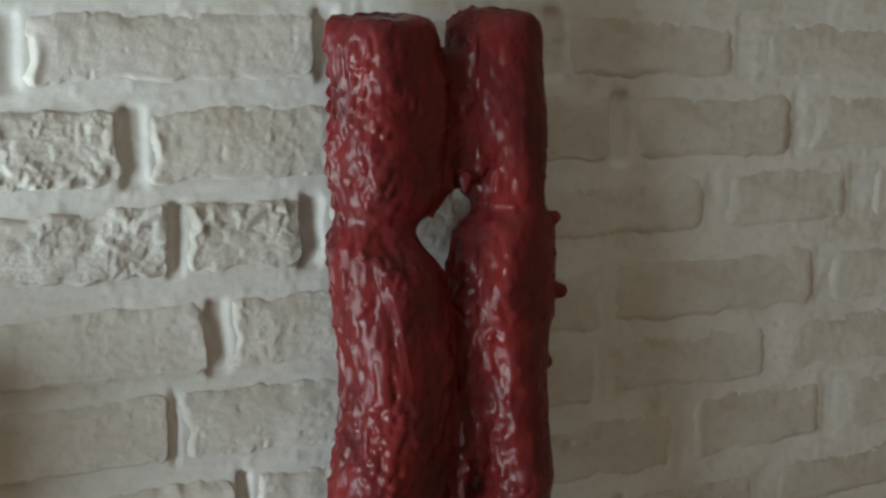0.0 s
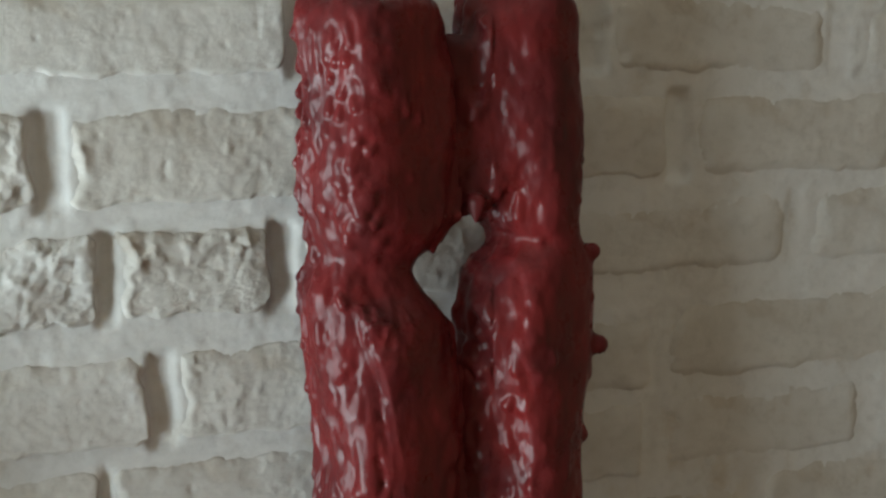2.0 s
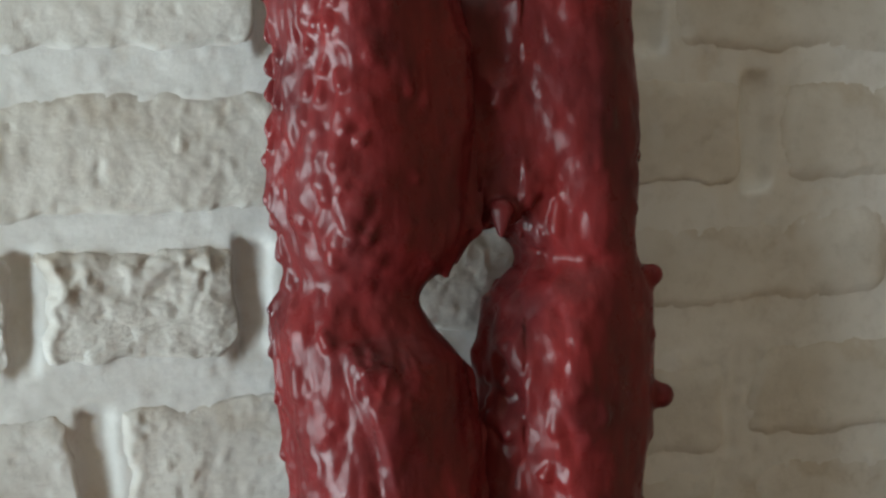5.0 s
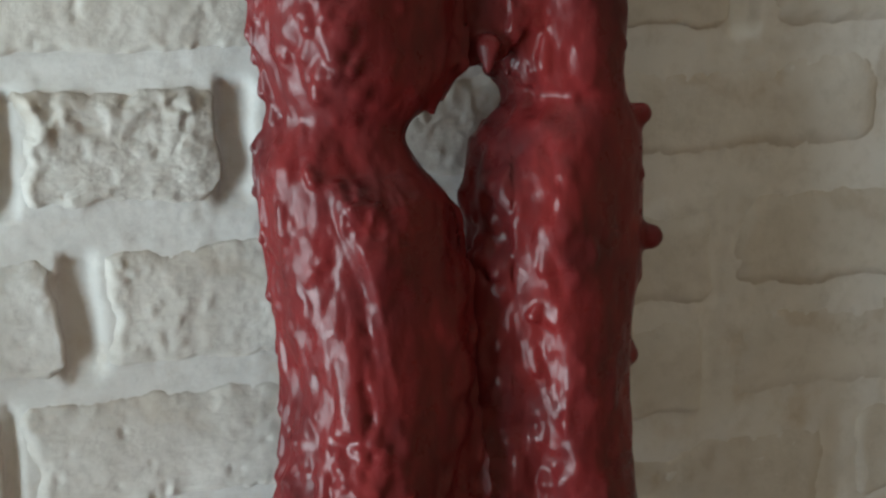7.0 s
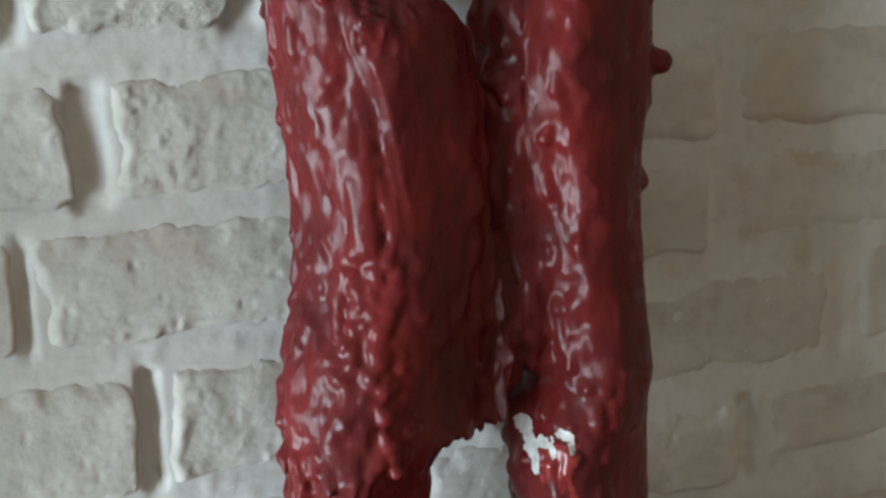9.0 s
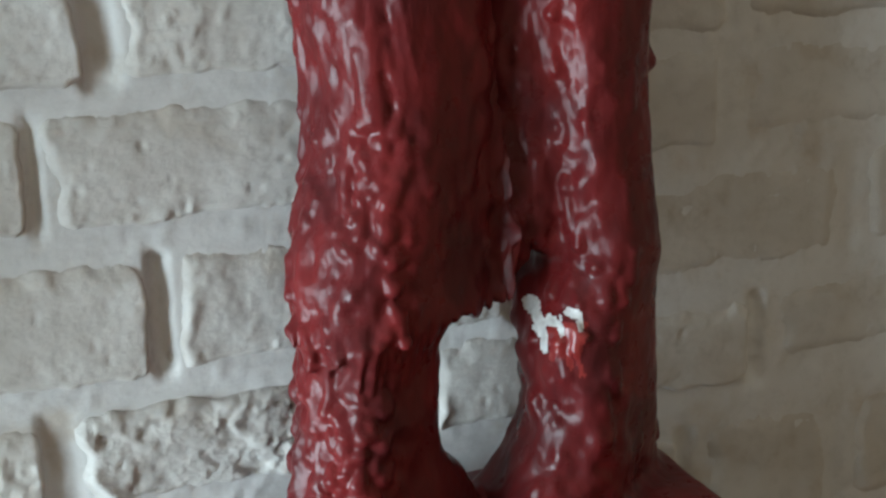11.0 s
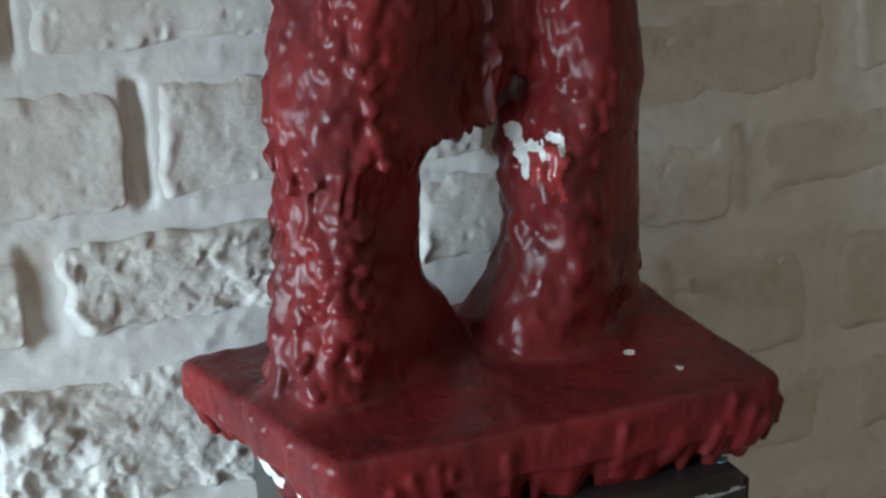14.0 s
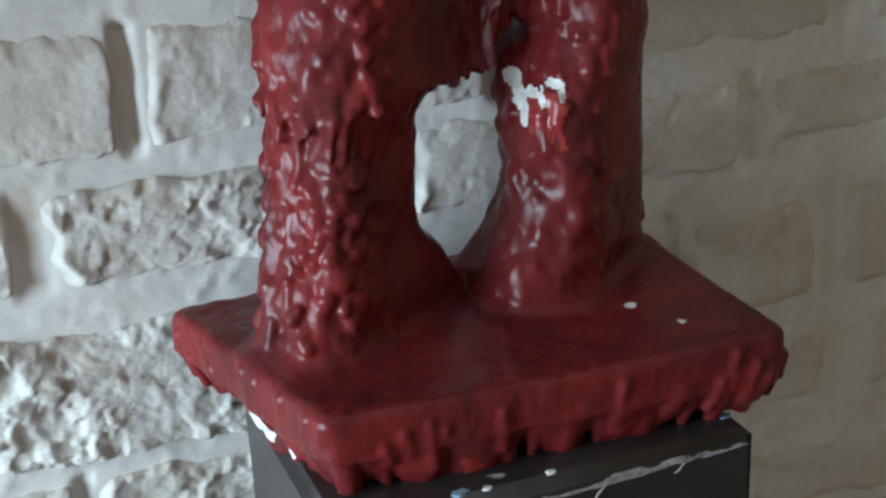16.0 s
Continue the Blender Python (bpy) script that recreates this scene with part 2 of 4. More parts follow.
def brick_wall():
    """Mortar face as one relief, nearly flush with the bricks, with a groove struck beside the right end of each brick."""
    xs = np.r_[np.linspace(ROOM_W, -0.5, 12), np.arange(-0.496, -0.30, 0.008), np.arange(-0.297, 0.68, 0.003), np.arange(0.684, 0.86, 0.008), np.linspace(0.87, ROOM_E, 14)]
    zs = np.r_[np.linspace(0, 0.56, 8), np.arange(0.57, 0.67, 0.008), np.arange(0.675, 1.50, 0.003), np.arange(1.506, 1.62, 0.008), np.linspace(1.63, ROOM_H, 12)]
    gx, gz = np.meshgrid(xs, zs, indexing="ij")
    y = WALL_Y + 0.0026 * (fbm(gx * 14, gz * 14, 5) - 0.5) + 0.0016 * (fbm(gx * 55, gz * 160, 9) - 0.5)
    flecks = np.clip(fbm(gx * 170, gz * 170, 41, 3) - 0.64, 0, 0.1)
    y = y - 0.010 * flecks
    for row, top, bottom, rise, bricks in COURSES:
        for k, (left, right, rough, proud) in enumerate(bricks):
            lift = rise * max(0.0, (left + right) / 2)
            nxt = bricks[k + 1][0] if k + 1 < len(bricks) else right + 0.018
            width = max(nxt - right, 0.004)
            edge = right + 0.004 * (fbm(gz * 60, 0 * gz + k, 50 + k, 3) - 0.5)
            f = (gx - edge) / width + 0.22 * (fbm(gz * 90, gx * 40, 60 + k, 3) - 0.5)
            groove = np.interp(f, [0, 0.06, 0.22, 0.42, 0.75, 0.95, 1.2], [0, 1, 1.0, 0.95, 0.85, 0.7, 0])
            tall = np.clip((gz - bottom - lift) / 0.006 + 0.6, 0, 1) * np.clip((top + lift - gz) / 0.006 + 0.6, 0, 1)
            depth = (0.0058 if left < 0.1 else 0.0009) * (0.55 + 0.9 * float(hashed(np.array(row), np.array(k), 6)))
            y = y + depth * groove * tall
    nx, nz = len(xs), len(zs)
    verts = np.stack([gx, y, gz], -1).reshape(-1, 3)
    idx = np.arange(nx * nz).reshape(nx, nz)
    faces = np.stack([idx[:-1, :-1], idx[1:, :-1], idx[1:, 1:], idx[:-1, 1:]], -1).reshape(-1, 4).tolist()
    rim = [*idx[:, 0], *idx[-1, 1:], *idx[-2::-1, -1], *idx[0, -2:0:-1]]
    base = len(verts)
    verts = np.vstack([verts, [(verts[i][0], 0.2, verts[i][2]) for i in rim]])
    for k in range(len(rim)):
        j = (k + 1) % len(rim)
        faces.append((rim[j], rim[k], base + k, base + j))
    faces.append(tuple(base + k for k in range(len(rim))))
    wall = mesh_object("wall_north", verts, faces, [MORTAR])
    return tagged(wall, "whitewashed brick wall with smooth pale mortar joints", "wall", kind="structure")


def facets(x, z, seed, size=0.015):
    """Broken stone: small flat facets, each with its own height and lean."""
    best, out = np.full(x.shape, 9.0), np.zeros(x.shape)
    ix, iz = np.floor(x / size), np.floor(z / size)
    for i in (-1, 0, 1):
        for j in (-1, 0, 1):
            a, b = ix + i, iz + j
            px, pz = (a + hashed(a, b, seed + 1)) * size, (b + hashed(a, b, seed + 2)) * size
            d = np.hypot(x - px, (z - pz) * 1.3)
            h = 0.0032 * (hashed(a, b, seed + 3) - 0.5) + 0.46 * ((hashed(a, b, seed + 4) - 0.5) * (x - px) + (hashed(a, b, seed + 5) - 0.5) * (z - pz))
            out = np.where(d < best, h, out)
            best = np.minimum(best, d)
    return out


def brick(wall, x0, x1, z0, z1, seed, rough=0.5, proud=0.0, tilt=0.0, step=0.0021):
    """One hand-made brick: an uneven outline, a rough face and worn edges."""
    step = 0.0016 if x0 < 0.1 and x1 > -0.25 and 0.75 < z0 < 1.45 else step
    n, m = max(8, int((x1 - x0) / step)), max(8, int((z1 - z0) / step))
    u, v = np.meshgrid(np.linspace(0, 1, n + 1), np.linspace(0, 1, m + 1), indexing="ij")
    w, h = x1 - x0, z1 - z0
    wob = 0.0052 if rough >= 0.7 else 0.0044
    left = x0 + wob * (fbm(z0 * 30 + v * h * 45, seed * 3.1 + 0 * v, seed, 2) - 0.5) * 2
    right = x1 + wob * (fbm(z0 * 30 + v * h * 45, seed * 5.7 + 0 * v, seed + 1, 3) - 0.5) * 2
    low = z0 + wob * (fbm(x0 * 30 + u * w * 38, seed * 2.3 + 0 * u, seed + 2) - 0.5) * 2
    high = z1 + wob * (fbm(x0 * 30 + u * w * 38, seed * 7.9 + 0 * u, seed + 3) - 0.5) * 2
    x, z = left + (right - left) * u, low + (high - low) * v
    z = z + tilt * (x - (x0 + x1) / 2)
    # rounded corners: pull the outline in where both edges meet
    du, dv = np.minimum(u, 1 - u) * w, np.minimum(v, 1 - v) * h
    cut = 0.004 + 0.007 * value_noise(u * 2 + seed, v * 2, seed + 4)
    corner = np.clip(1 - du / cut, 0, 1) * np.clip(1 - dv / cut, 0, 1)
    x = x + np.sign(0.5 - u) * corner * cut * 0.35
    z = z + np.sign(0.5 - v) * corner * cut * 0.35
    soft = min(1.0, max(0.0, (0.72 - rough) / 0.25))
    rag = (0.0006 + 0.0018 * rough * (rough > 0.6)) * (fbm(x * 90, z * 90, seed + 5, 3) - 0.55)
    drift = 0.7 + 0.8 * fbm(x * 28, z * 28, seed + 12, 2)
    worn = 0.0040 + 0.0100 * np.clip(2.2 * fbm(z * 48 + seed, 0.3 * x * 48, seed + 30, 3) - 0.6, 0, 1)
    fu = np.clip((du + rag) / (np.where(u < 0.5, worn + 0.0100 * soft * (x0 > 0.12), 0.0026 + 0.008 * soft * (x0 > 0.12)) * drift), 0, 1)
    nicks = np.where(v < 0.5, 0.0060, 0.0075) * (fbm(x * 75, z * 75, seed + 20, 4) - 0.6)
    fv = np.clip((dv + rag + nicks) / (np.where(v > 0.5, 0.0065 + 0.0075 * soft + 0.006 * soft * (x0 > 0.12), 0.0024 + 0.0012 * soft + 0.0050 * soft * (x0 > 0.12)) * drift), 0, 1)
    fall = (1 - np.minimum(1, np.hypot(1 - fu, 1 - fv)) ** 1.8) ** (0.6 + 0.5 * soft)
    face = 0.0024 + 0.0010 * min(1.0, rough) - 0.0008 * (x0 > 0.12) + 0.6 * proud + 0.003 * (fbm(x * 22, z * 22, seed + 6) - 0.5)
    if x0 < 0.12:
        face = face + 0.0026 * (u < 0.5) * np.exp(-((du - 0.9 * worn) / 0.0042) ** 2) * np.clip(2.4 * fbm(z * 40 + seed, 0 * z, seed + 31, 2) - 0.7, 0, 1)
    turn = 0.6 * (hashed(np.array(seed), np.array(3), 8) - 0.2)
    xr, zr = x * math.cos(turn) - z * math.sin(turn), x * math.sin(turn) + z * math.cos(turn)
    crags = fbm(xr * 110, zr * 70, seed + 8, 4) - 0.5
    lay = 7 * fbm(xr * 30, zr * 38, seed + 7, 4)
    ledge = np.floor(lay) + np.clip((lay - np.floor(lay)) * 4 - 1.5, 0, 1)
    patchy = np.clip(3.0 * fbm(x * 17, z * 17, seed + 11, 2) - 1.0, 0.08, 1)
    face = face + rough * (patchy * (0.0036 if rough < 0.7 else 0.0011) * crags + 0.0019 * (ledge - 3.5) * np.clip(patchy + 0.2, 0, 1) * min(1.0, max(0.0, 2 * rough - 0.9)))
    if rough >= 0.7:
        torn = facets(x + 0.005 * (fbm(x * 90, z * 90, seed + 17, 3) - 0.5), z + 0.005 * (fbm(x * 90, z * 90, seed + 18, 3) - 0.5), seed) + 0.6 * facets(x, z, seed + 40, 0.0075)
        face = face + (rough - 0.55) * 1.5 * torn * np.clip(patchy + 0.3, 0, 1)
    pits = np.clip(fbm(x * 150, z * 150, seed + 9, 3) - 0.70, 0, 1)
    face = face - (0.2 + rough) * 0.010 * pits
    crumbs = np.clip(fbm(x * 230, z * 230, seed + 13, 3) - 0.56, 0, 1)
    near = np.exp(-np.minimum(du, dv) / 0.009)
    flaked = np.clip(5 * fbm(x * 24, z * 24, seed + 19, 3) - 2.4, 0, 1)
    face = face + (0.15 + rough ** 2) * (flaked + near) * (0.0095 if rough < 0.7 else 0.002) * crumbs
    bite = np.clip(fbm(x * 85, z * 85, seed + 15, 4) - 0.50, 0, 0.12) * near
    face = face - (0.1 + rough ** 2) * 0.016 * bite
    y = WALL_Y + 0.0016 + 0.0040 * (1 - fu) * (u < 0.5) - fall * np.maximum(face + 0.0014, 0.0030 + 0.0012 * (fbm(x * 140, z * 140, seed + 14, 3) - 0.5))
    y[:, 0] = y[:, -1] = WALL_Y + 0.006
    y[0, :] = WALL_Y + 0.009
    y[-1, :] = WALL_Y + 0.012
    cx, cz = (x0 + x1) / 2, (z0 + z1) / 2
    verts = np.stack([x - cx, y, z - cz], -1).reshape(-1, 3)
    idx = np.arange((n + 1) * (m + 1)).reshape(n + 1, m + 1)
    faces = np.stack([idx[:-1, :-1], idx[1:, :-1], idx[1:, 1:], idx[:-1, 1:]], -1).reshape(-1, 4)
    ob = mesh_object("brick", verts, faces, [BRICK_ROUGH if rough >= 0.7 else BRICK], wall)
    ob.location = (cx, 0, cz)
    return ob


# courses from the top: (number, top, bottom, rise to the right a metre, [(left, right, roughness, extra relief)])
COURSES = [
    (-4, 1.6030, 1.5450, -0.030, [(-0.40, -0.22, .5, 0), (-0.205, -0.01, .5, 0), (0.01, 0.2, .4, 0), (0.215, 0.40, .3, 0), (0.42, 0.6, .3, 0), (0.62, 0.8, .3, 0)]),
    (-3, 1.5260, 1.4680, -0.030, [(-0.34, -0.15, .7, 0), (-0.13, 0.06, .6, 0), (0.08, 0.27, .4, 0), (0.29, 0.48, .4, 0), (0.50, 0.69, .3, 0)]),
    (-2, 1.4500, 1.3930, -0.022, [(-0.42, -0.235, .5, 0), (-0.204, 0.018, .45, 0), (0.045, 0.222, .4, 0), (0.247, 0.419, .25, .001), (0.446, 0.64, .2, -.001), (0.66, 0.85, .2, 0)]),
    (-1, 1.3765, 1.3145, -0.010, [(-0.33, -0.139, 1.0, .002), (-0.114, 0.075, .45, 0), (0.095, 0.29, .3, 0), (0.314, 0.485, .25, .002), (0.504, 0.69, .2, 0)]),
    (0, 1.2990, 1.2415, 0.004, [(-0.30, -0.105, .9, .002), (-0.086, 0.004, .9, .001), (0.028, 0.2, .5, 0), (0.215, 0.391, .25, .001), (0.412, 0.553, .25, .001), (0.576, 0.76, .2, 0)]),
    (1, 1.2185, 1.1575, 0.010, [(-0.29, -0.078, .4, .003), (-0.054, 0.13, .6, -.001), (0.15, 0.285, .3, 0), (0.285, 0.518, .25, .001), (0.530, 0.72, .25, 0)]),
    (2, 1.1470, 1.0870, 0.018, [(-0.30, -0.110, .5, .003), (-0.097, 0.105, .6, 0), (0.125, 0.276, .3, 0), (0.294, 0.463, .25, 0), (0.488, 0.68, .2, 0)]),
    (3, 1.0700, 1.0060, 0.040, [(-0.27, -0.057, .45, .004), (-0.0395, 0.14, .6, 0), (0.16, 0.365, .3, 0), (0.383, 0.531, .25, .001), (0.556, 0.75, .3, 0)]),
    (4, 0.9910, 0.9380, 0.042, [(-0.32, -0.118, .6, .002), (-0.093, 0.082, 1.1, .002), (0.101, 0.30, .4, .001), (0.318, 0.456, .25, 0), (0.480, 0.66, .25, 0)]),
    (5, 0.9140, 0.8340, 0.030, [(-0.36, -0.16, .7, 0), (-0.142, 0.045, 1.1, .002), (0.065, 0.25, .4, 0), (0.268, 0.36, .3, 0), (0.378, 0.57, .3, 0), (0.59, 0.77, .3, 0)]),
    (6, 0.8265, 0.7620, 0.020, [(-0.30, -0.105, .8, 0), (-0.090, 0.08, 1.0, .001), (0.10, 0.28, .4, 0), (0.30, 0.375, .3, 0), (0.395, 0.6, .3, 0)]),
    (7, 0.7460, 0.6880, 0.000, [(-0.35, -0.17, .6, 0), (-0.15, 0.04, .6, 0), (0.06, 0.25, .4, 0), (0.27, 0.45, .3, 0), (0.47, 0.66, .3, 0)]),
    (8, 0.6700, 0.6110, 0.000, [(-0.28, -0.09, .6, 0), (-0.07, 0.12, .5, 0), (0.14, 0.33, .3, 0), (0.35, 0.54, .3, 0), (0.56, 0.75, .3, 0)]),
]


def widened(bricks):
    """The left end of each brick reaches into the joint, up to the groove."""
    out, before = [], -9.0
    for left, right, rough, proud in bricks:
        out.append((left - min(0.008, 0.5 * max(0.0, left - before)), right, rough, proud))
        before = right
    return out


COURSES = [(row, top, bottom, rise, widened(bricks)) for row, top, bottom, rise, bricks in COURSES]


def far_courses(wall):
    """The rest of the courses, away from the sculpture, in one simple relief."""
    rng = random.Random(4)
    verts, faces = [], []

    def add(x0, x1, z0, z1):
        b, y0, y1 = len(verts), WALL_Y + 0.004, WALL_Y - 0.007
        verts.extend([(x0, y0, z0), (x1, y0, z0), (x1, y0, z1), (x0, y0, z1)])
        verts.extend([(x0 + 0.005, y1, z0 + 0.005), (x1 - 0.005, y1, z0 + 0.005), (x1 - 0.005, y1, z1 - 0.005), (x0 + 0.005, y1, z1 - 0.005)])
        faces.append((b + 4, b + 5, b + 6, b + 7))
        for k in range(4):
            j = (k + 1) % 4
            faces.append((b + k, b + j, b + 4 + j, b + 4 + k))

    near = {row: (bricks[0][0], bricks[-1][1]) for row, _, _, _, bricks in COURSES}
    for row in range(-16, 17):
        z1 = ROW0 - PITCH * row
        z0 = z1 - BRICK_H
        if z0 < 0.02 or z1 > ROOM_H - 0.02:
            continue
        lo, hi = near.get(row, (0.0, -0.018))
        x = lo - 0.018
        while x > ROOM_W + 0.06:
            w = rng.uniform(0.18, 0.2)
            add(max(x - w, ROOM_W + 0.02), x, z0, z1)
            x -= w + 0.018
        x = hi + 0.018
        while x < ROOM_E - 0.06:
            w = rng.uniform(0.18, 0.2)
            add(x, min(x + w, ROOM_E - 0.02), z0, z1)
            x += w + 0.018
    return tagged(mesh_object("brick_courses", verts, faces, [BRICK], wall, smooth=False), "whitewashed brick courses away from the sculpture", kind="stuff")


# ---- the pedestal ----
SLAB = [(-0.0490, -0.017), (-0.0055, -0.168), (0.2190, -0.1795), (0.2140, -0.012)]
PLINTH = [(-0.018, -0.040), (-0.012, -0.190), (0.200, -0.186), (0.192, -0.030)]


def pedestal():
    bm = bmesh.new()
    rings = []
    for z in (0.0, PLINTH_TOP):
        rings.append([bm.verts.new((x, y, z)) for x, y in PLINTH])
    bm.faces.new(rings[0][::-1])
    bm.faces.new(rings[1])
    for k in range(4):
        j = (k + 1) % 4
        bm.faces.new((rings[0][k], rings[0][j], rings[1][j], rings[1][k]))
    bmesh.ops.recalc_face_normals(bm, faces=bm.faces)
    bmesh.ops.bevel(bm, geom=list(bm.edges), offset=0.006, segments=3, affect="EDGES")
    for f in bm.faces:
        f.smooth = f.calc_area() < 0.002
    ob = part("pedestal", bm, LACQUER)
    rng = random.Random(8)

    def edge_y(x):
        return -0.190 + 0.004 * (x + 0.012) / 0.212

    def spot(x, y, rx, ry, mat, label):
        bm = bmesh.new()
        ring = []
        for k in range(11):
            a, rad = k * math.tau / 11, rng.uniform(0.65, 1.2)
            ring.append((x + rx * rad * math.cos(a), y + ry * rad * math.sin(a)))
        low, top = ([bm.verts.new((px, py, z)) for px, py in ring] for z in (PLINTH_TOP - 0.001, PLINTH_TOP + 0.0006))
        bm.faces.new(top)
        for k in range(11):
            bm.faces.new((low[k], low[(k + 1) % 11], top[(k + 1) % 11], top[k]))
        part("paint_spot", bm, mat, ob, label)

    spot(0.1900, -0.1690, 0.0050, 0.0028, PALE_BLUE, "small dried drop of pale blue paint")
    spot(0.0500, -0.1815, 0.0055, 0.0024, PALE_BLUE, "small dried drop of pale blue paint")
    spot(0.0940, -0.1815, 0.0026, 0.0014, BARE_GLINT, "small white fleck of plaster")
    spot(0.0630, -0.1825, 0.0022, 0.0012, BARE_GLINT, "small white fleck of plaster")

    def scratch(x0, x1, drop0, drop1, wide, seed):
        """A thin scraped stroke along the front rim."""
        bm, n = bmesh.new(), 26
        rows = []
        for k in range(n + 1):
            f = k / n
            x = x0 + (x1 - x0) * f
            w = wide * math.sin(math.pi * min(1.0, 0.08 + 0.92 * f)) ** 0.4 * (0.35 + 1.1 * float(value_noise(f * 9, 0.0, seed)))
            z = PLINTH_TOP - drop0 - (drop1 - drop0) * f - 0.0012 * float(value_noise(f * 6, 3.0, seed + 1))
            y = edge_y(x)
            rows.append([bm.verts.new((x, y - d, z + h)) for d, h in ((-0.001, w), (0.0006, w * 0.8), (0.0006, -w * 0.8), (-0.001, -w))])
        for a, b in zip(rows, rows[1:]):
            for k in range(3):
                bm.faces.new((a[k], b[k], b[k + 1], a[k + 1]))
        part("scratch", bm, SCRAPED, ob, "pale scraped streak along the rim")

    scratch(0.088, 0.150, 0.0085, 0.0072, 0.0016, 3)
    scratch(0.118, 0.172, 0.0068, 0.0062, 0.0018, 5)
    scratch(0.160, 0.194, 0.0064, 0.0064, 0.0011, 8)
    scratch(0.050, 0.090, 0.0090, 0.0075, 0.0009, 11)
    scratch(0.112, 0.119, 0.0165, 0.0080, 0.0010, 14)
    scratch(0.154, 0.160, 0.0125, 0.0080, 0.0006, 17)
    scratch(0.020, 0.050, 0.0065, 0.0070, 0.0012, 19)
    return tagged(ob, "dark brown lacquered pedestal with scratched upper edge", "pedestal")


# ---- the red sculpture ----
VOX = 0.00125
LO, HI = np.array([-0.062, -0.196, 0.872]), np.array([0.246, 0.012, 1.462])
ACROSS = np.array([0.944, -0.33])          # sideways in the camera's view; column edges are fitted along it
# axis, turn of the front (height, degrees), then height, left edge, right edge from the axis, along ACROSS
COLUMN_A = (np.array([0.035, -0.07]), [(1.12, 30), (1.17, 16), (1.205, 2), (1.27, 2), (1.30, 18), (1.33, 26)], [
    (1.452, -0.0260, 0.0560), (1.434, -0.0285, 0.0620), (1.393, -0.0255, 0.0650), (1.334, -0.0290, 0.0685), (1.316, -0.0270, 0.0680), (1.304, -0.0250, 0.0640),
    (1.296, -0.0230, 0.0565), (1.286, -0.0255, 0.0405), (1.274, -0.0320, 0.0430), (1.261, -0.0320, 0.0530), (1.249, -0.0305, 0.0610), (1.230, -0.0290, 0.0660),
    (1.165, -0.0220, 0.0705), (1.120, -0.0240, 0.0725), (1.095, -0.0290, 0.0745), (1.069, -0.0345, 0.0745), (1.055, -0.0310, 0.0755), (0.870, -0.0280, 0.0755)])
LEG_A = (np.array([0.035, -0.07]), [(1.0, 27)], [
    (1.15, -.024, .034), (1.095, -.028, .036), (1.042, -.030, .039), (1.019, -.031, .038), (.990, -.033, .035), (.972, -.036, .037), (.960, -.038, .047), (.930, -.041, .057), (.87, -.041, .057)])
COLUMN_B = (np.array([0.155, -0.055]), [(1.0, 27)], [
    (1.452, -0.0360, 0.0273), (1.434, -0.0445, 0.0353), (1.404, -0.0420, 0.0350), (1.373, -0.0410, 0.0383), (1.341, -0.0380, 0.0376), (1.309, -0.0355, 0.0353),
    (1.297, -0.0300, 0.0358), (1.289, -0.0190, 0.0368), (1.280, -0.0310, 0.0468), (1.256, -0.0430, 0.0478), (1.240, -0.0455, 0.0483), (1.206, -0.0420, 0.0473),
    (1.180, -0.0400, 0.0410), (1.135, -0.0380, 0.0390), (1.105, -0.0350, 0.0410), (1.065, -0.0310, 0.0450), (1.045, -0.0305, 0.0427), (1.000, -0.0275, 0.0437), (0.978, -0.0250, 0.0440),
    (0.960, -0.0320, 0.0455), (0.945, -0.0400, 0.0465), (0.930, -0.0460, 0.0485), (0.870, -0.0460, 0.0485)])
ROUND = 2.9
DUAL = ROUND / (ROUND - 1)


def facing(column, z):
    """Cosine and sine of the turn of a column's front at the heights z."""
    heights, degrees = zip(*column[1])
    a = np.radians(np.interp(z, heights, degrees))
    return np.cos(a), np.sin(a)


def section(column, z):
    """Centre x, y and half sizes of a column at the heights z."""
    axis, _, rows = column
    c, s = facing(column, z)
    turn_c, turn_s = np.abs(ACROSS[0] * c + ACROSS[1] * s), np.abs(ACROSS[1] * c - ACROSS[0] * s)
    t = np.array(sorted(rows))
    left, right = (sum(np.interp(z + h, t[:, 0], t[:, k]) for h in (-0.006, -0.003, 0, 0.003, 0.006)) / 5 for k in (1, 2))
    mid, half = (left + right) / 2, (right - left) / 2
    d = sum(np.interp(z + h, [0.93, 1.025, 1.06, 1.262, 1.288, 1.312, 1.45], [0.029, 0.028, 0.040, 0.041, 0.033, 0.041, 0.040]) for h in (-0.006, -0.003, 0, 0.003, 0.006)) / 5
    a = half / 1.13
    for _ in range(6):
        a = half * a / ((a * turn_c) ** DUAL + (d * turn_s) ** DUAL) ** (1 / DUAL)
    back = np.interp(z, [1.025, 1.06], [-0.007, 0.003])
    return axis[0] + ACROSS[0] * mid + 0.33 * back, axis[1] + ACROSS[1] * mid + 0.944 * back, a, d


def on_surface(column, angle, z):
    """A point on a column's skin; angle in degrees, -90 in front, 180 to the left."""
    column = LEG_A if column is COLUMN_A and z < 1.045 else column
    cx, cy, a, d = section(column, np.array(z))
    tc, ts = facing(column, z)
    angle = radians(angle - (6.0 if column is COLUMN_B else -6.9)) - math.atan2(ts, tc)
    c, s = math.cos(angle), math.sin(angle)
    r = (abs(c / a) ** ROUND + abs(s / d) ** ROUND) ** (-1 / ROUND)
    return np.array([cx + r * (tc * c - ts * s), cy + r * (ts * c + tc * s), z])


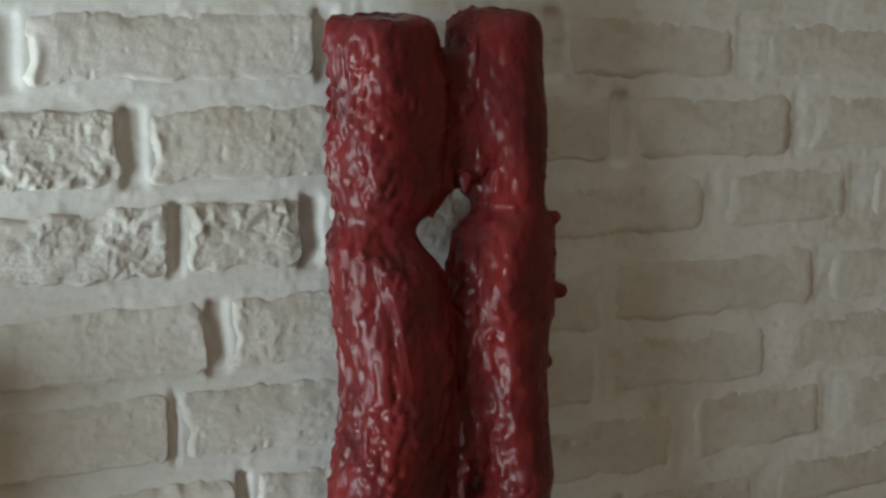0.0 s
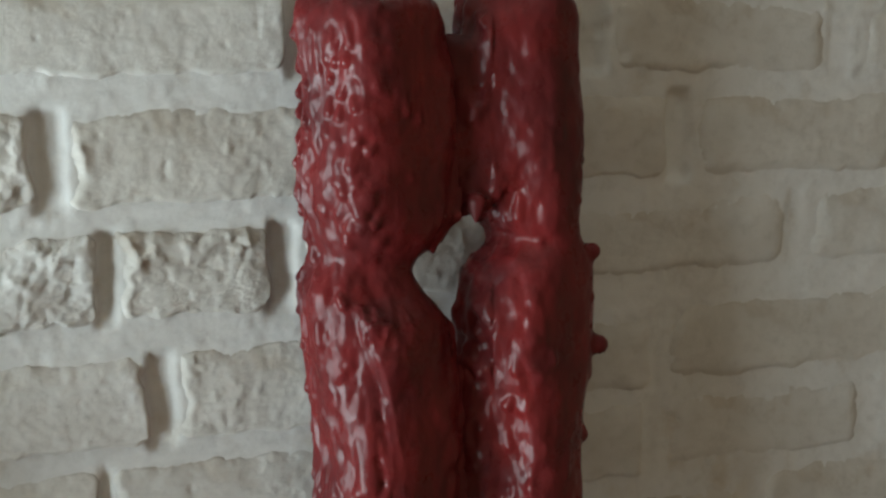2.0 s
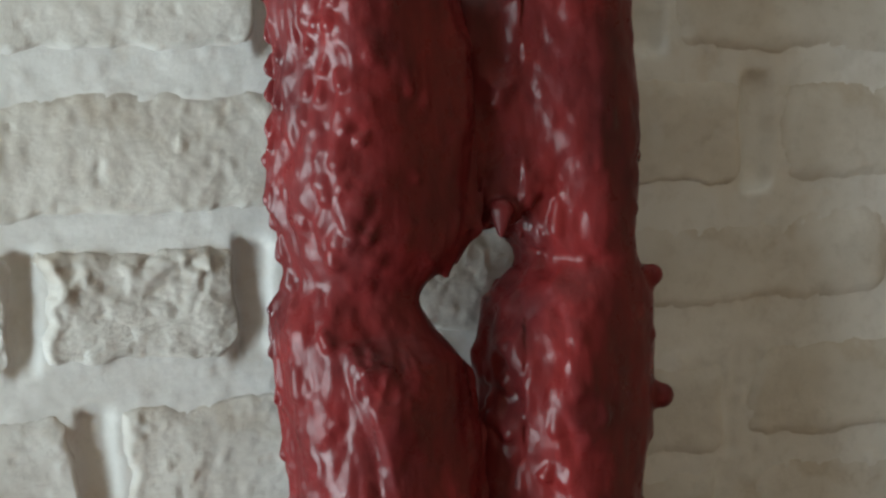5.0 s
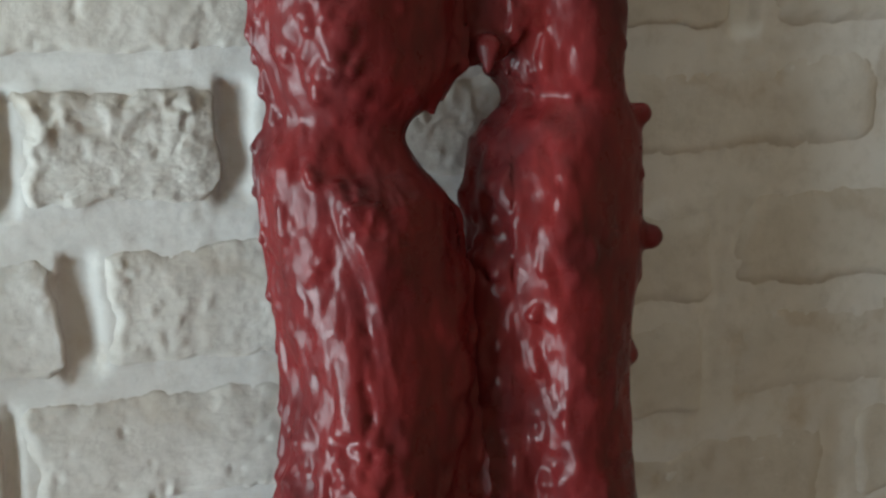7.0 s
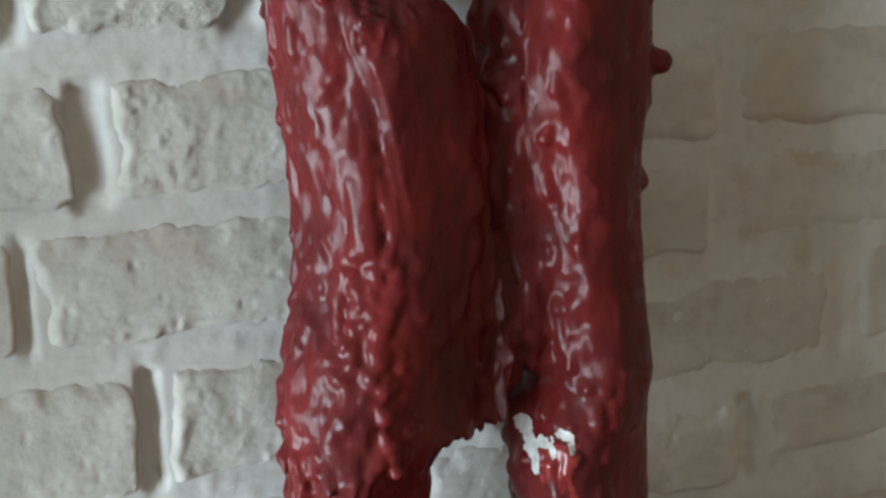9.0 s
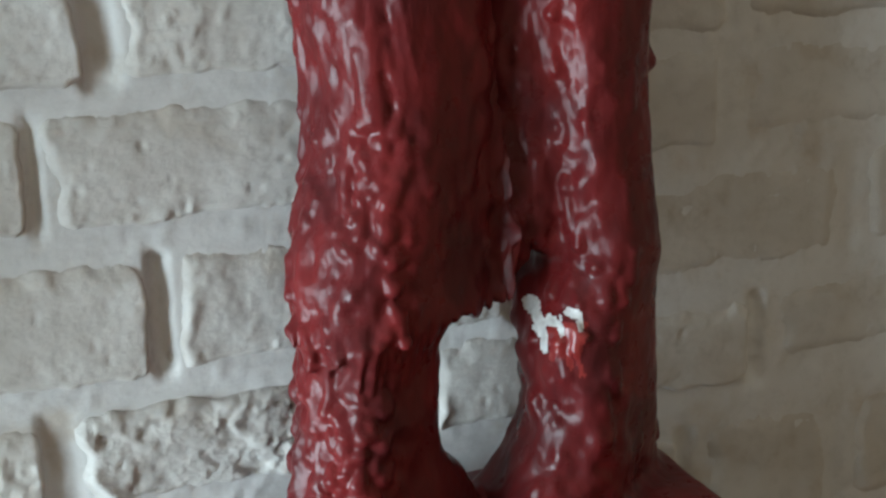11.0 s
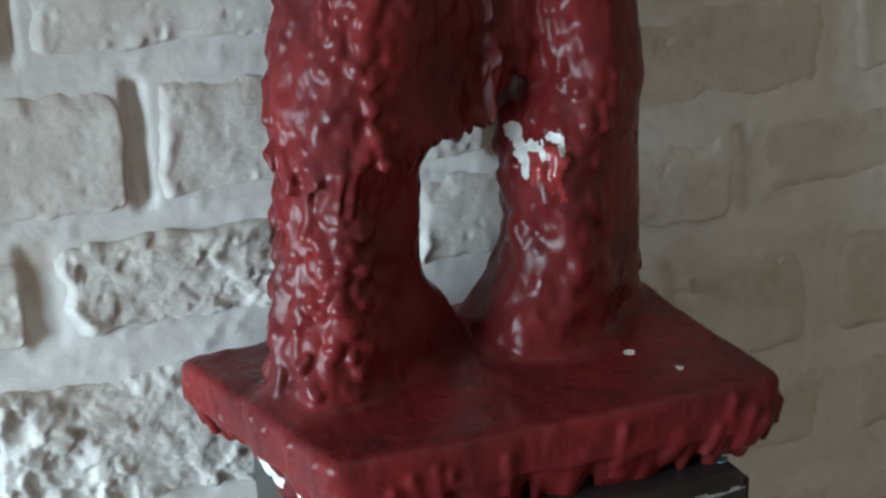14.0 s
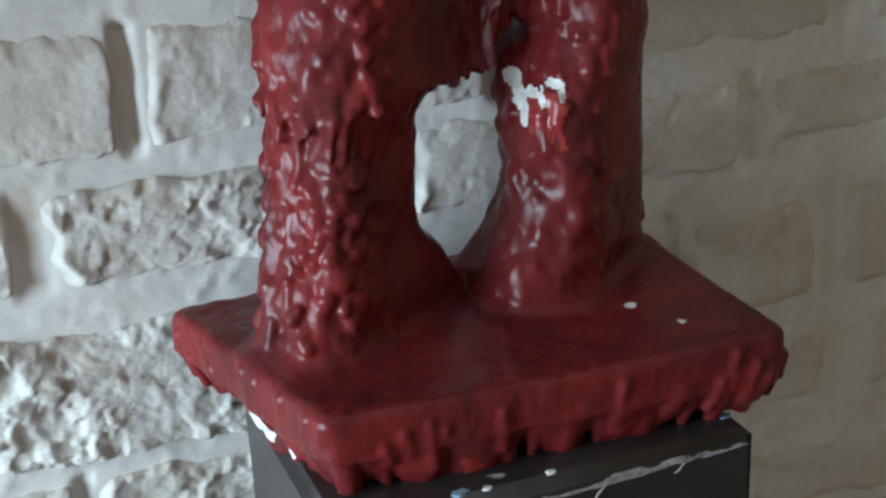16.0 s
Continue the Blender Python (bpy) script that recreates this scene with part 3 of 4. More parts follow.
def smooth_min(a, b, k):
    h = np.clip(0.5 + 0.5 * (b - a) / k, 0, 1)
    return b * (1 - h) + a * h - k * h * (1 - h)


def surface_net(field, lo, vox):
    """The zero surface of a field as quads."""
    nx, ny, nz = field.shape
    inside = field < 0
    total = np.zeros((nx - 1, ny - 1, nz - 1, 3), np.float32)
    count = np.zeros((nx - 1, ny - 1, nz - 1), np.float32)
    corners = [(i, j, k) for i in (0, 1) for j in (0, 1) for k in (0, 1)]

    def sub(arr, c):
        return arr[c[0]:nx - 1 + c[0], c[1]:ny - 1 + c[1], c[2]:nz - 1 + c[2]]

    for a in corners:
        for b in corners:
            if sum(b) - sum(a) == 1 and all(q >= p for p, q in zip(a, b)):
                fa, fb = sub(field, a), sub(field, b)
                cross = sub(inside, a) != sub(inside, b)
                t = np.where(cross, fa / np.where(cross, fa - fb, 1), 0)
                for ax in range(3):
                    total[..., ax] += np.where(cross, a[ax] + t * (b[ax] - a[ax]), 0)
                count += cross
    has = count > 0
    ids = np.full(count.shape, -1, np.int64)
    ids[has] = np.arange(has.sum())
    where = np.argwhere(has)
    verts = lo + vox * (where + total[has] / count[has][:, None])
    quads = []
    for ax in range(3):
        o1, o2 = [(1, 2), (2, 0), (0, 1)][ax]
        a = np.moveaxis(inside, ax, 0)
        cross = np.argwhere(a[:-1] != a[1:])
        pos = np.zeros_like(cross)
        rest = [q for q in range(3) if q != ax]
        pos[:, ax], pos[:, rest[0]], pos[:, rest[1]] = cross[:, 0], cross[:, 1], cross[:, 2]
        ok = (pos[:, o1] > 0) & (pos[:, o2] > 0) & (pos[:, o1] < ids.shape[o1]) & (pos[:, o2] < ids.shape[o2])
        pos = pos[ok]
        e1, e2 = np.eye(3, dtype=int)[o1], np.eye(3, dtype=int)[o2]
        q = np.stack([ids[tuple((pos - s1 * e1 - s2 * e2).T)] for s1, s2 in ((0, 0), (1, 0), (1, 1), (0, 1))], 1)
        flip = ~inside[tuple(pos.T)]
        q[flip] = q[flip][:, ::-1]
        quads.append(q)
    q = np.vstack(quads)
    return verts, q[(q >= 0).all(1)]


def shift_along_view(verts):
    """Shift both columns in depth along the camera's line of sight, outlines kept; the left one is flat behind."""
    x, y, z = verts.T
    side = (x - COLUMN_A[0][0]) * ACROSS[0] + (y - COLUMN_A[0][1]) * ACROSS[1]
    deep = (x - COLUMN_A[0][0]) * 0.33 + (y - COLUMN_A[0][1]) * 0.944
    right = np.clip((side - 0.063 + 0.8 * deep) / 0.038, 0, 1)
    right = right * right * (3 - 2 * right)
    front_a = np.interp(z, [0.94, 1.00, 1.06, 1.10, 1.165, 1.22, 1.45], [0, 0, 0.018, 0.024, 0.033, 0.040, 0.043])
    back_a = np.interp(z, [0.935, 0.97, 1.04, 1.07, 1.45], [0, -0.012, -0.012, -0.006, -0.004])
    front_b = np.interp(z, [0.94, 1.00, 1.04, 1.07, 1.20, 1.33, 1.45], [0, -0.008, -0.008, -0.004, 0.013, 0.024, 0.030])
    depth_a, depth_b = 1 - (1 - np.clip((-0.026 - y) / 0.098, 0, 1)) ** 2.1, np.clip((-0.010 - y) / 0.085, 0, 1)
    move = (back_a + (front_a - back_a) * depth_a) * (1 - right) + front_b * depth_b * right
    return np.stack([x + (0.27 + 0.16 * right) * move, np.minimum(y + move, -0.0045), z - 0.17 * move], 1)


def sculpture():
    rng = random.Random(11)
    n = np.ceil((HI - LO) / VOX).astype(int) + 1
    ax = [LO[i] + VOX * np.arange(n[i]) for i in range(3)]
    X, Y, Z = (a.astype(np.float32) for a in np.meshgrid(*ax, indexing="ij", sparse=True))
    zz = ax[2]
    field = None
    wave = (0.006 * (value_noise(np.arange(n[0]) * 0.55, 0 * np.arange(n[0]), 71) - 0.5)).astype(np.float32)[:, None, None]
    for column, top, low in ((COLUMN_A, 1.4495, 1.0465), (LEG_A, 1.12, 0.0), (COLUMN_B, 1.4505, 0.0)):
        cx, cy, a, d = (np.asarray(v, np.float32)[None, None, :] for v in section(column, zz))
        px, py = X - cx, Y - cy
        tc, ts = (np.asarray(v, np.float32)[None, None, :] * np.ones(len(zz), np.float32) for v in facing(column, zz))
        pu, pv = px * tc + py * ts, py * tc - px * ts
        q = ((np.abs(pu) / a) ** ROUND + (np.abs(pv) / d) ** ROUND) ** (1 / ROUND)
        f = (q - 1) * np.minimum(a, d)
        f = -smooth_min(-f, -(Z - top - 0.02 * px + 0 * f), 0.010)
        if low:
            side = (X - column[0][0]) * ACROSS[0] + (Y - column[0][1]) * ACROSS[1]
            cut = low + wave + 0.25 * np.maximum(side - 0.058, 0) - 0.03 * np.clip((0.046 - side) / 0.03, 0, 1)
            f = -smooth_min(-f, -(cut - Z + 0 * f), 0.005 + 0.035 * np.clip((0.046 - side) / 0.02, 0, 1))
        field = f if field is None else smooth_min(field, f, 0.011 if column is LEG_A else 0.003)
    sa = (X - COLUMN_A[0][0]) * ACROSS[0] + (Y - COLUMN_A[0][1]) * ACROSS[1]
    ta = (X - COLUMN_A[0][0]) * 0.33 + (Y - COLUMN_A[0][1]) * 0.944
    # a web between the columns, set back in the gap
    for low, high in ((1.309, 1.425), (1.054, 1.222)):
        web = -smooth_min(-(np.abs(sa - 0.070) - 0.028), -(np.abs(ta - 0.037) - 0.009), 0.010)
        web = -smooth_min(-web, -(np.abs(Z - (low + high) / 2 - 0.25 * (sa - 0.070)) - (high - low) / 2 + 0 * web), 0.016)
        field = smooth_min(field, web.astype(np.float32), 0.009)
    # uneven slab under both columns, and the core that it stands on
    def quad(points, k):
        out = None
        mx, my = np.mean([p[0] for p in points]), np.mean([p[1] for p in points])
        for (x0, y0), (x1, y1) in zip(points, points[1:] + points[:1]):
            l = math.hypot(x1 - x0, y1 - y0)
            nx_, ny_ = (y1 - y0) / l, -(x1 - x0) / l
            sign = 1 if (mx - x0) * nx_ + (my - y0) * ny_ < 0 else -1
            e = sign * ((X - x0) * nx_ + (Y - y0) * ny_)
            out = e if out is None else -smooth_min(-out, -e, k)
        return out

    rise = 0.9275 + 0.004 * np.clip((X - 0.12) / 0.08, 0, 1) + 0 * Y + 0.004 * np.exp(-(((X - 0.09) / 0.09) ** 2 + ((Y + 0.07) / 0.05) ** 2))
    outer = quad(SLAB, 0.010)
    slab = np.maximum(-smooth_min(-outer, -(Z - rise), 0.006), 0.905 - Z)
    core = np.maximum(np.maximum(outer + 0.016, Z - 0.915), PLINTH_TOP + 0.001 - Z)
    slab = smooth_min(slab, core, 0.006).astype(np.float32)
    field = smooth_min(field, slab, 0.010)

    field = np.maximum(field, (Y + 0.0045).astype(np.float32))    # clear of the wall
    # the uneven thickness of the paint
    def noise3(cell, seed):
        r = np.random.RandomState(seed)
        shape = [int((HI[i] - LO[i]) / cell[i]) + 3 for i in range(3)]
        grid = r.rand(*shape).astype(np.float32) - 0.5
        lo_i, w = [], []
        for i in range(3):
            t = (ax[i] - LO[i]) / cell[i]
            b = np.floor(t).astype(int)
            f = (t - b).astype(np.float32)
            lo_i.append(b)
            w.append(f * f * (3 - 2 * f))
        g = grid[lo_i[0]] * (1 - w[0])[:, None, None] + grid[lo_i[0] + 1] * w[0][:, None, None]
        g = g[:, lo_i[1]] * (1 - w[1])[None, :, None] + g[:, lo_i[1] + 1] * w[1][None, :, None]
        return g[:, :, lo_i[2]] * (1 - w[2]) + g[:, :, lo_i[2] + 1] * w[2]

    calm = np.interp(zz, [0.93, 0.94, 1.05, 1.09], [0.35, 0.85, 0.85, 1]).astype(np.float32)[None, None, :]
    sb = sa - float((COLUMN_B[0] - COLUMN_A[0]) @ ACROSS)
    lean = np.where(sa < 0.075, np.clip(1.15 - (sa - 0.005) / 0.03, 0.6, 1), np.clip(1.05 - (sb - 0.005) / 0.03, 0.4, 1)).astype(np.float32)
    body = (np.clip((zz - 1.09) / 0.03, 0, 1) * np.clip((1.26 - zz) / 0.02, 0, 1)).astype(np.float32)[None, None, :]
    field = field + 0.0007 * body * noise3((0.006, 0.006, 0.07), 5)
    crest = np.exp(-((sa - np.interp(zz, [1.04, 1.08], [0.013, 0.021])[None, None, :]) / 0.0095) ** 2) + 0.8 * np.exp(-((sb + np.interp(zz, [1.25, 1.3], [0.0, 0.020])[None, None, :]) / 0.009) ** 2)
    crest = (crest * np.interp(zz, [0.935, 0.945, 1.05, 1.09], [0, 0.8, 0.8, 1])[None, None, :]).astype(np.float32)
    field = field + crest * (0.0030 * noise3((0.0090, 0.0090, 0.0090), 23) + 0.0008 * noise3((0.005, 0.005, 0.006), 24))
    gap = (np.clip((-0.022 - sb) / 0.006, 0, 1) * (sa > np.where(zz > 1.05, 0.0695, 0.060)[None, None, :]) * (ta > np.where(zz > 1.05, 0.012, -0.2)[None, None, :]) * np.interp(zz, [0.94, 0.96, 1.05, 1.09], [0, 0.35, 0.35, 1])).astype(np.float32)
    field = field + gap * (0.004 * noise3((0.012, 0.012, 0.014), 25) + 0.002 * noise3((0.006, 0.006, 0.007), 26))
    field = field + calm * lean * ((0.0036 - 0.0020 * body) * noise3((0.019, 0.019, 0.032), 1) + 0.0024 * noise3((0.0080, 0.0080, 0.010), 2) + 0.0012 * noise3((0.0042, 0.0042, 0.006), 3))

    flank = (np.clip((sa - 0.054) / 0.012, 0, 1) * (sa < 0.088) * np.clip((zz - 1.05) / 0.02, 0, 1)).astype(np.float32)
    field = field + flank * (0.0060 * noise3((0.015, 0.015, 0.021), 31) + 0.0034 * noise3((0.0075, 0.0075, 0.010), 32))

    inner = (np.clip((-0.014 - sb) / 0.010, 0, 1) * (sb > -0.06) * np.clip((zz - 0.955) / 0.01, 0, 1) * np.clip((1.10 - zz) / 0.02, 0, 1)).astype(np.float32)
    field = field + inner * (0.0055 * noise3((0.013, 0.013, 0.016), 33) + 0.0030 * noise3((0.006, 0.006, 0.008), 34))

    # a lobe to the right of the seam in the left column, and a fold down the right one
    seam = np.interp(zz, [1.12, 1.17, 1.215, 1.25, 1.262], [0.030, 0.027, 0.020, 0.009, 0.004]).astype(np.float32)[None, None, :]
    lobe = (np.clip((zz - 1.12) / 0.05, 0, 1) * np.clip((1.266 - zz) / 0.012, 0, 1)).astype(np.float32)[None, None, :]
    field = field - (0.0064 * lobe * np.clip((sa - seam) / 0.0080, 0, 1) * np.clip((0.078 - sa) / 0.050, 0, 1) * np.clip((0.006 - ta) / 0.016, 0, 1)).astype(np.float32)
    bulge = np.exp(-((sa - 0.034) / 0.0150) ** 2 - ((Z - 1.229) / 0.017) ** 2) * np.clip((0.006 - ta) / 0.016, 0, 1)
    field = field - (0.0070 * bulge).astype(np.float32)
    fold = (np.clip((zz - 1.07) / 0.03, 0, 1) * np.clip((1.262 - zz) / 0.02, 0, 1)).astype(np.float32)[None, None, :]
    bend = (0.005 + 0.003 * np.sin(zz * 40)).astype(np.float32)[None, None, :]
    field = field - ((0.55 + 1.6 * noise3((0.012, 0.012, 0.016), 27)) * fold * (0.0030 * np.exp(-((sb - bend) / 0.0075) ** 2) + 0.0026 * np.exp(-((sb + 0.019) / 0.006) ** 2)) * np.clip((-0.044 - Y) / 0.014, 0, 1)).astype(np.float32)
    # the crumpled shoulder of the left column: crisp skin-like wrinkles
    spot = np.exp(-((sa - 0.026) / 0.022) ** 2 - ((Z - 1.249) / 0.014) ** 2).astype(np.float32) * np.clip((0.012 - ta) / 0.016, 0, 1).astype(np.float32)
    field = field - spot * (0.009 * (0.30 - np.abs(noise3((0.009, 0.009, 0.017), 21))) + 0.008 * (0.25 - np.abs(noise3((0.0055, 0.006, 0.0065), 22))))

    def blob(p0, p1, r0, r1, k=0.003):
        """Melt a tapered drop from p0 to p1 onto the field."""
        nonlocal field
        p0, p1 = np.array(p0, float), np.array(p1, float)
        pad = max(r0, r1) + 0.008
        i0 = np.maximum(((np.minimum(p0, p1) - pad - LO) / VOX).astype(int), 0)
        i1 = np.minimum(((np.maximum(p0, p1) + pad - LO) / VOX).astype(int) + 1, n)
        if (i1 <= i0).any():
            return
        sl = tuple(slice(i, j) for i, j in zip(i0, i1))
        x, y, z = X[sl[0]], Y[:, sl[1]], Z[:, :, sl[2]]
        dv = p1 - p0
        t = np.clip(((x - p0[0]) * dv[0] + (y - p0[1]) * dv[1] + (z - p0[2]) * dv[2]) / max(dv @ dv, 1e-9), 0, 1)
        dist = np.sqrt((x - p0[0] - t * dv[0]) ** 2 + (y - p0[1] - t * dv[1]) ** 2 + (z - p0[2] - t * dv[2]) ** 2) - (r0 + (r1 - r0) * t)
        field[sl] = smooth_min(field[sl], dist.astype(np.float32), k)

    def drip(column, angle, z, length, r, sink=0.35, k=0.003):
        """A run of paint that ends in a bead below."""
        a, b = on_surface(column, angle, z), on_surface(column, angle + rng.uniform(-4, 4), max(z - length, 0.935))
        c = section(column, np.array(z))
        mid = np.array([c[0], c[1], 0])
        for p in (a, b):
            way = (mid - p) * (1, 1, 0)
            p += way / np.linalg.norm(way) * r * sink
        blob(a, b, r * 0.55, r, k)

    # runs and beads, thick on the left side and along the front corner
    for column, count, lo_a, hi_a in ((COLUMN_A, 50, 150, 240), (COLUMN_A, 12, 240, 285), (COLUMN_B, 26, 195, 250), (COLUMN_B, 8, 250, 320), (COLUMN_B, 10, 330, 372)):
        for _ in range(count):
            z = rng.uniform(0.94, 1.44)
            low = z < 1.10
            r = rng.uniform(0.0022, 0.0042) * (0.8 if low else 0.9)
            drip(column, rng.uniform(lo_a, hi_a), z, rng.choice((0.001, 0.003, 0.005, 0.008, 0.012, 0.022)), r, rng.uniform(0.2, 0.7) if column is COLUMN_A else rng.uniform(0.4, 0.8), 0.0034)
    for _ in range(95):
        z = rng.uniform(0.942, 1.165)
        drip(COLUMN_A, rng.uniform(160, 262), z, rng.choice((0.001, 0.002, 0.004, 0.007)), rng.uniform(0.0030, 0.0056) * (1.0 if z < 1.10 else 0.75), rng.uniform(0.35, 0.7), 0.0034)
    for _ in range(46):
        drip(COLUMN_B, rng.uniform(215, 290), rng.uniform(0.944, 1.075), rng.choice((0.001, 0.003, 0.006, 0.010)), rng.uniform(0.0026, 0.0044), rng.uniform(0.3, 0.65), 0.0026)
    # strings of beads down the front corner and the left flank of the left column
    for ang, z0, z1, step, r in ((241, 0.936, 1.09, 0.0115, 0.0050), (212, 0.94, 1.06, 0.0155, 0.0042), (180, 0.94, 1.07, 0.0155, 0.0050), (158, 0.94, 1.075, 0.0155, 0.0064), (150, 1.055, 1.085, 0.008, 0.0062), (249, 0.965, 1.06, 0.017, 0.0034), (156, 1.305, 1.43, 0.0150, 0.0050), (172, 1.31, 1.42, 0.021, 0.0042), (156, 0.945, 1.06, 0.020, 0.0056), (154, 1.08, 1.28, 0.024, 0.0038), (205, 1.31, 1.42, 0.017, 0.003), (242, 1.09, 1.15, 0.012, 0.004)):
        z = z1
        while z > z0:
            drip(COLUMN_A, ang + rng.uniform(-4, 4), z, rng.uniform(0.003, 0.008), r * rng.uniform(0.6, 1.1), 0.15 if z < 1.09 or ang < 160 else 0.3, 0.0018)
            z -= step * rng.uniform(0.8, 1.25)
    for ang, z0, z1, step, r in ((228, 0.945, 1.03, 0.013, 0.0036), (215, 1.30, 1.42, 0.014, 0.0034)):
        z = z1
        while z > z0:
            drip(COLUMN_B, ang + rng.uniform(-6, 6), z, rng.uniform(0.004, 0.010), r * rng.uniform(0.75, 1.15), 0.35)
            z -= step * rng.uniform(0.8, 1.25)
    # many small beads down the crests that catch the light
    for column, ang, z0, z1, step, r in ((COLUMN_A, 224, 1.09, 1.15, 0.012, 0.0040), (COLUMN_A, 235, 1.09, 1.17, 0.0115, 0.0042), (COLUMN_A, 246, 1.09, 1.15, 0.012, 0.0040), (COLUMN_A, 240, 1.16, 1.225, 0.017, 0.0030),
                                         (COLUMN_A, 218, 1.31, 1.43, 0.013, 0.0038), (COLUMN_A, 230, 1.31, 1.42, 0.012, 0.0040), (COLUMN_A, 242, 1.31, 1.40, 0.019, 0.0034),
                                         (COLUMN_B, 246, 1.07, 1.22, 0.030, 0.0040), (COLUMN_B, 229, 1.305, 1.43, 0.013, 0.0040), (COLUMN_B, 240, 1.305, 1.40, 0.018, 0.0034)):
        z = z1
        while z > z0:
            drip(column, ang + rng.uniform(-5, 5), z, rng.uniform(0.002, 0.009), r * rng.uniform(0.65, 1.15), rng.uniform(0.25, 0.55), 0.0022)
            z -= step * rng.uniform(0.7, 1.4)
    # long folds from the shoulder of the left column
    for ang, z0, l, r in ((245, 1.262, 0.05, 0.0045), (252, 1.235, 0.075, 0.004), (238, 1.225, 0.05, 0.0035), (262, 1.255, 0.06, 0.005), (232, 1.19, 0.04, 0.0045), (226, 1.18, 0.03, 0.004)):
        drip(COLUMN_A, ang, z0, l, r, 0.3, 0.004)
    # the thin seam that runs down from the crumpled shoulder
    for step in range(26):
        drip(COLUMN_A, 234 + 0.62 * step + rng.uniform(-0.8, 0.8), 1.246 - 0.0046 * step, 0.006, 0.0024, 0.1, 0.0018)
    for ang, z0, l, r in ((237, 1.234, 0.014, 0.0032), (231, 1.214, 0.018, 0.0034), (241, 1.205, 0.03, 0.0028), (262, 1.232, 0.022, 0.0075)):
        drip(COLUMN_A, ang, z0, l, r, 0.45, 0.003)
    # knobs on the right edge
    blob((0.197, -0.067, 1.219), (0.2035, -0.071, 1.218), 0.0070, 0.0064, 0.004)
    blob((0.193, -0.067, 1.278), (0.1975, -0.072, 1.281), 0.006, 0.0055, 0.004)
    blob((0.190, -0.067, 1.166), (0.192, -0.070, 1.158), 0.004, 0.005, 0.003)
    # the foot of the right column runs out forwards in a ridge
    blob((0.150, -0.068, 1.000), (0.136, -0.080, 0.938), 0.020, 0.030, 0.016)
    blob((0.124, -0.094, 0.948), (0.120, -0.099, 0.938), 0.007, 0.008, 0.008)
    blob((0.121, -0.052, 0.960), (0.111, -0.058, 0.934), 0.004, 0.016, 0.010)
    for _ in range(44):
        f, a = rng.uniform(0, 0.95), radians(rng.uniform(195, 300))
        cx, cy, cz, rad = 0.150 - 0.014 * f, -0.068 - 0.012 * f, 1.000 - 0.062 * f, 0.020 + 0.010 * f
        p = (cx + rad * 0.93 * math.cos(a), cy + rad * 0.93 * math.sin(a), cz)
        blob(p, (p[0], p[1], p[2] - rng.choice((0.001, 0.004, 0.008))), 0.0028, rng.uniform(0.0028, 0.0048), 0.003)
    rough_foot = (np.exp(-((X - 0.138) / 0.034) ** 2 - ((Y + 0.088) / 0.034) ** 2) * np.clip((1.015 - Z) / 0.02, 0, 1) * np.clip((Z - 0.934) / 0.006, 0, 1)).astype(np.float32)
    field = field + rough_foot * (0.0065 * noise3((0.013, 0.013, 0.017), 41) + 0.0036 * noise3((0.0065, 0.0065, 0.008), 42))
    # teeth under the hanging edges
    for k in range(12):
        sft = 0.043 + 0.0028 * k
        p = COLUMN_A[0] + ACROSS * sft
        z = 1.050 + (0.022 * max(0, (sft - 0.06) / 0.014))
        out = 1 - k / 11
        p = p - np.array([0.008, 0.012]) * out + np.array([0.33, 0.944]) * 0.008 * (1 - out) - ACROSS * 0.003 * (1 - out)
        blob((p[0], p[1], z + 0.006), (p[0], p[1], z - rng.uniform(0.0, 0.004)), 0.0035, 0.0018, 0.002)
    for x, y, z in ((0.0855, -0.091, 1.291), (0.092, -0.086, 1.297), (0.1164, -0.073, 1.3060)):
        blob((x, y, z + 0.012), (x, y, z), 0.006, 0.0014, 0.005)
    # a ragged skirt of runs round the slab, longest at the front corner
    ends = (0.895, 0.878, 0.893, 0.901, 0.897)
    for k in range(4):
        (x0, y0), (x1, y1) = SLAB[k], SLAB[(k + 1) % 4]
        l = math.hypot(x1 - x0, y1 - y0)
        at = 0.0
        while at < l:
            f = at / l
            x, y = x0 + (x1 - x0) * f, y0 + (y1 - y0) * f
            ix, iy = (0.09 - x) * 0.085, (-0.085 - y) * 0.085
            r = rng.uniform(0.0028, 0.0072)
            end = ends[k] + (ends[k + 1] - ends[k]) * f + rng.uniform(-0.009, 0.012)
            blob((x + ix, y + iy, rng.uniform(0.902, 0.909)), (x + ix * 1.5, y + iy * 1.5, end), r, r * rng.uniform(0.3, 0.9), 0.0045)
            if rng.random() < 0.25:
                blob((x, y, rng.uniform(0.908, 0.924)), (x + ix * 0.6, y + iy * 0.6, rng.uniform(0.893, 0.905)), 0.0016, rng.uniform(0.002, 0.0034), 0.004)
            at += rng.uniform(0.0025, 0.008)
    verts, quads = surface_net(field, LO, VOX)
    mid = verts[quads].mean(1)
    slots = np.zeros(len(quads), np.int32)
    wig = 0.0022 * (fbm(mid[:, 0] * 260, mid[:, 2] * 260, 31, 3) - 0.5) * 2
    wig2 = 0.006 * (fbm(mid[:, 0] * 380, mid[:, 2] * 55, 33, 3) - 0.5) * 2
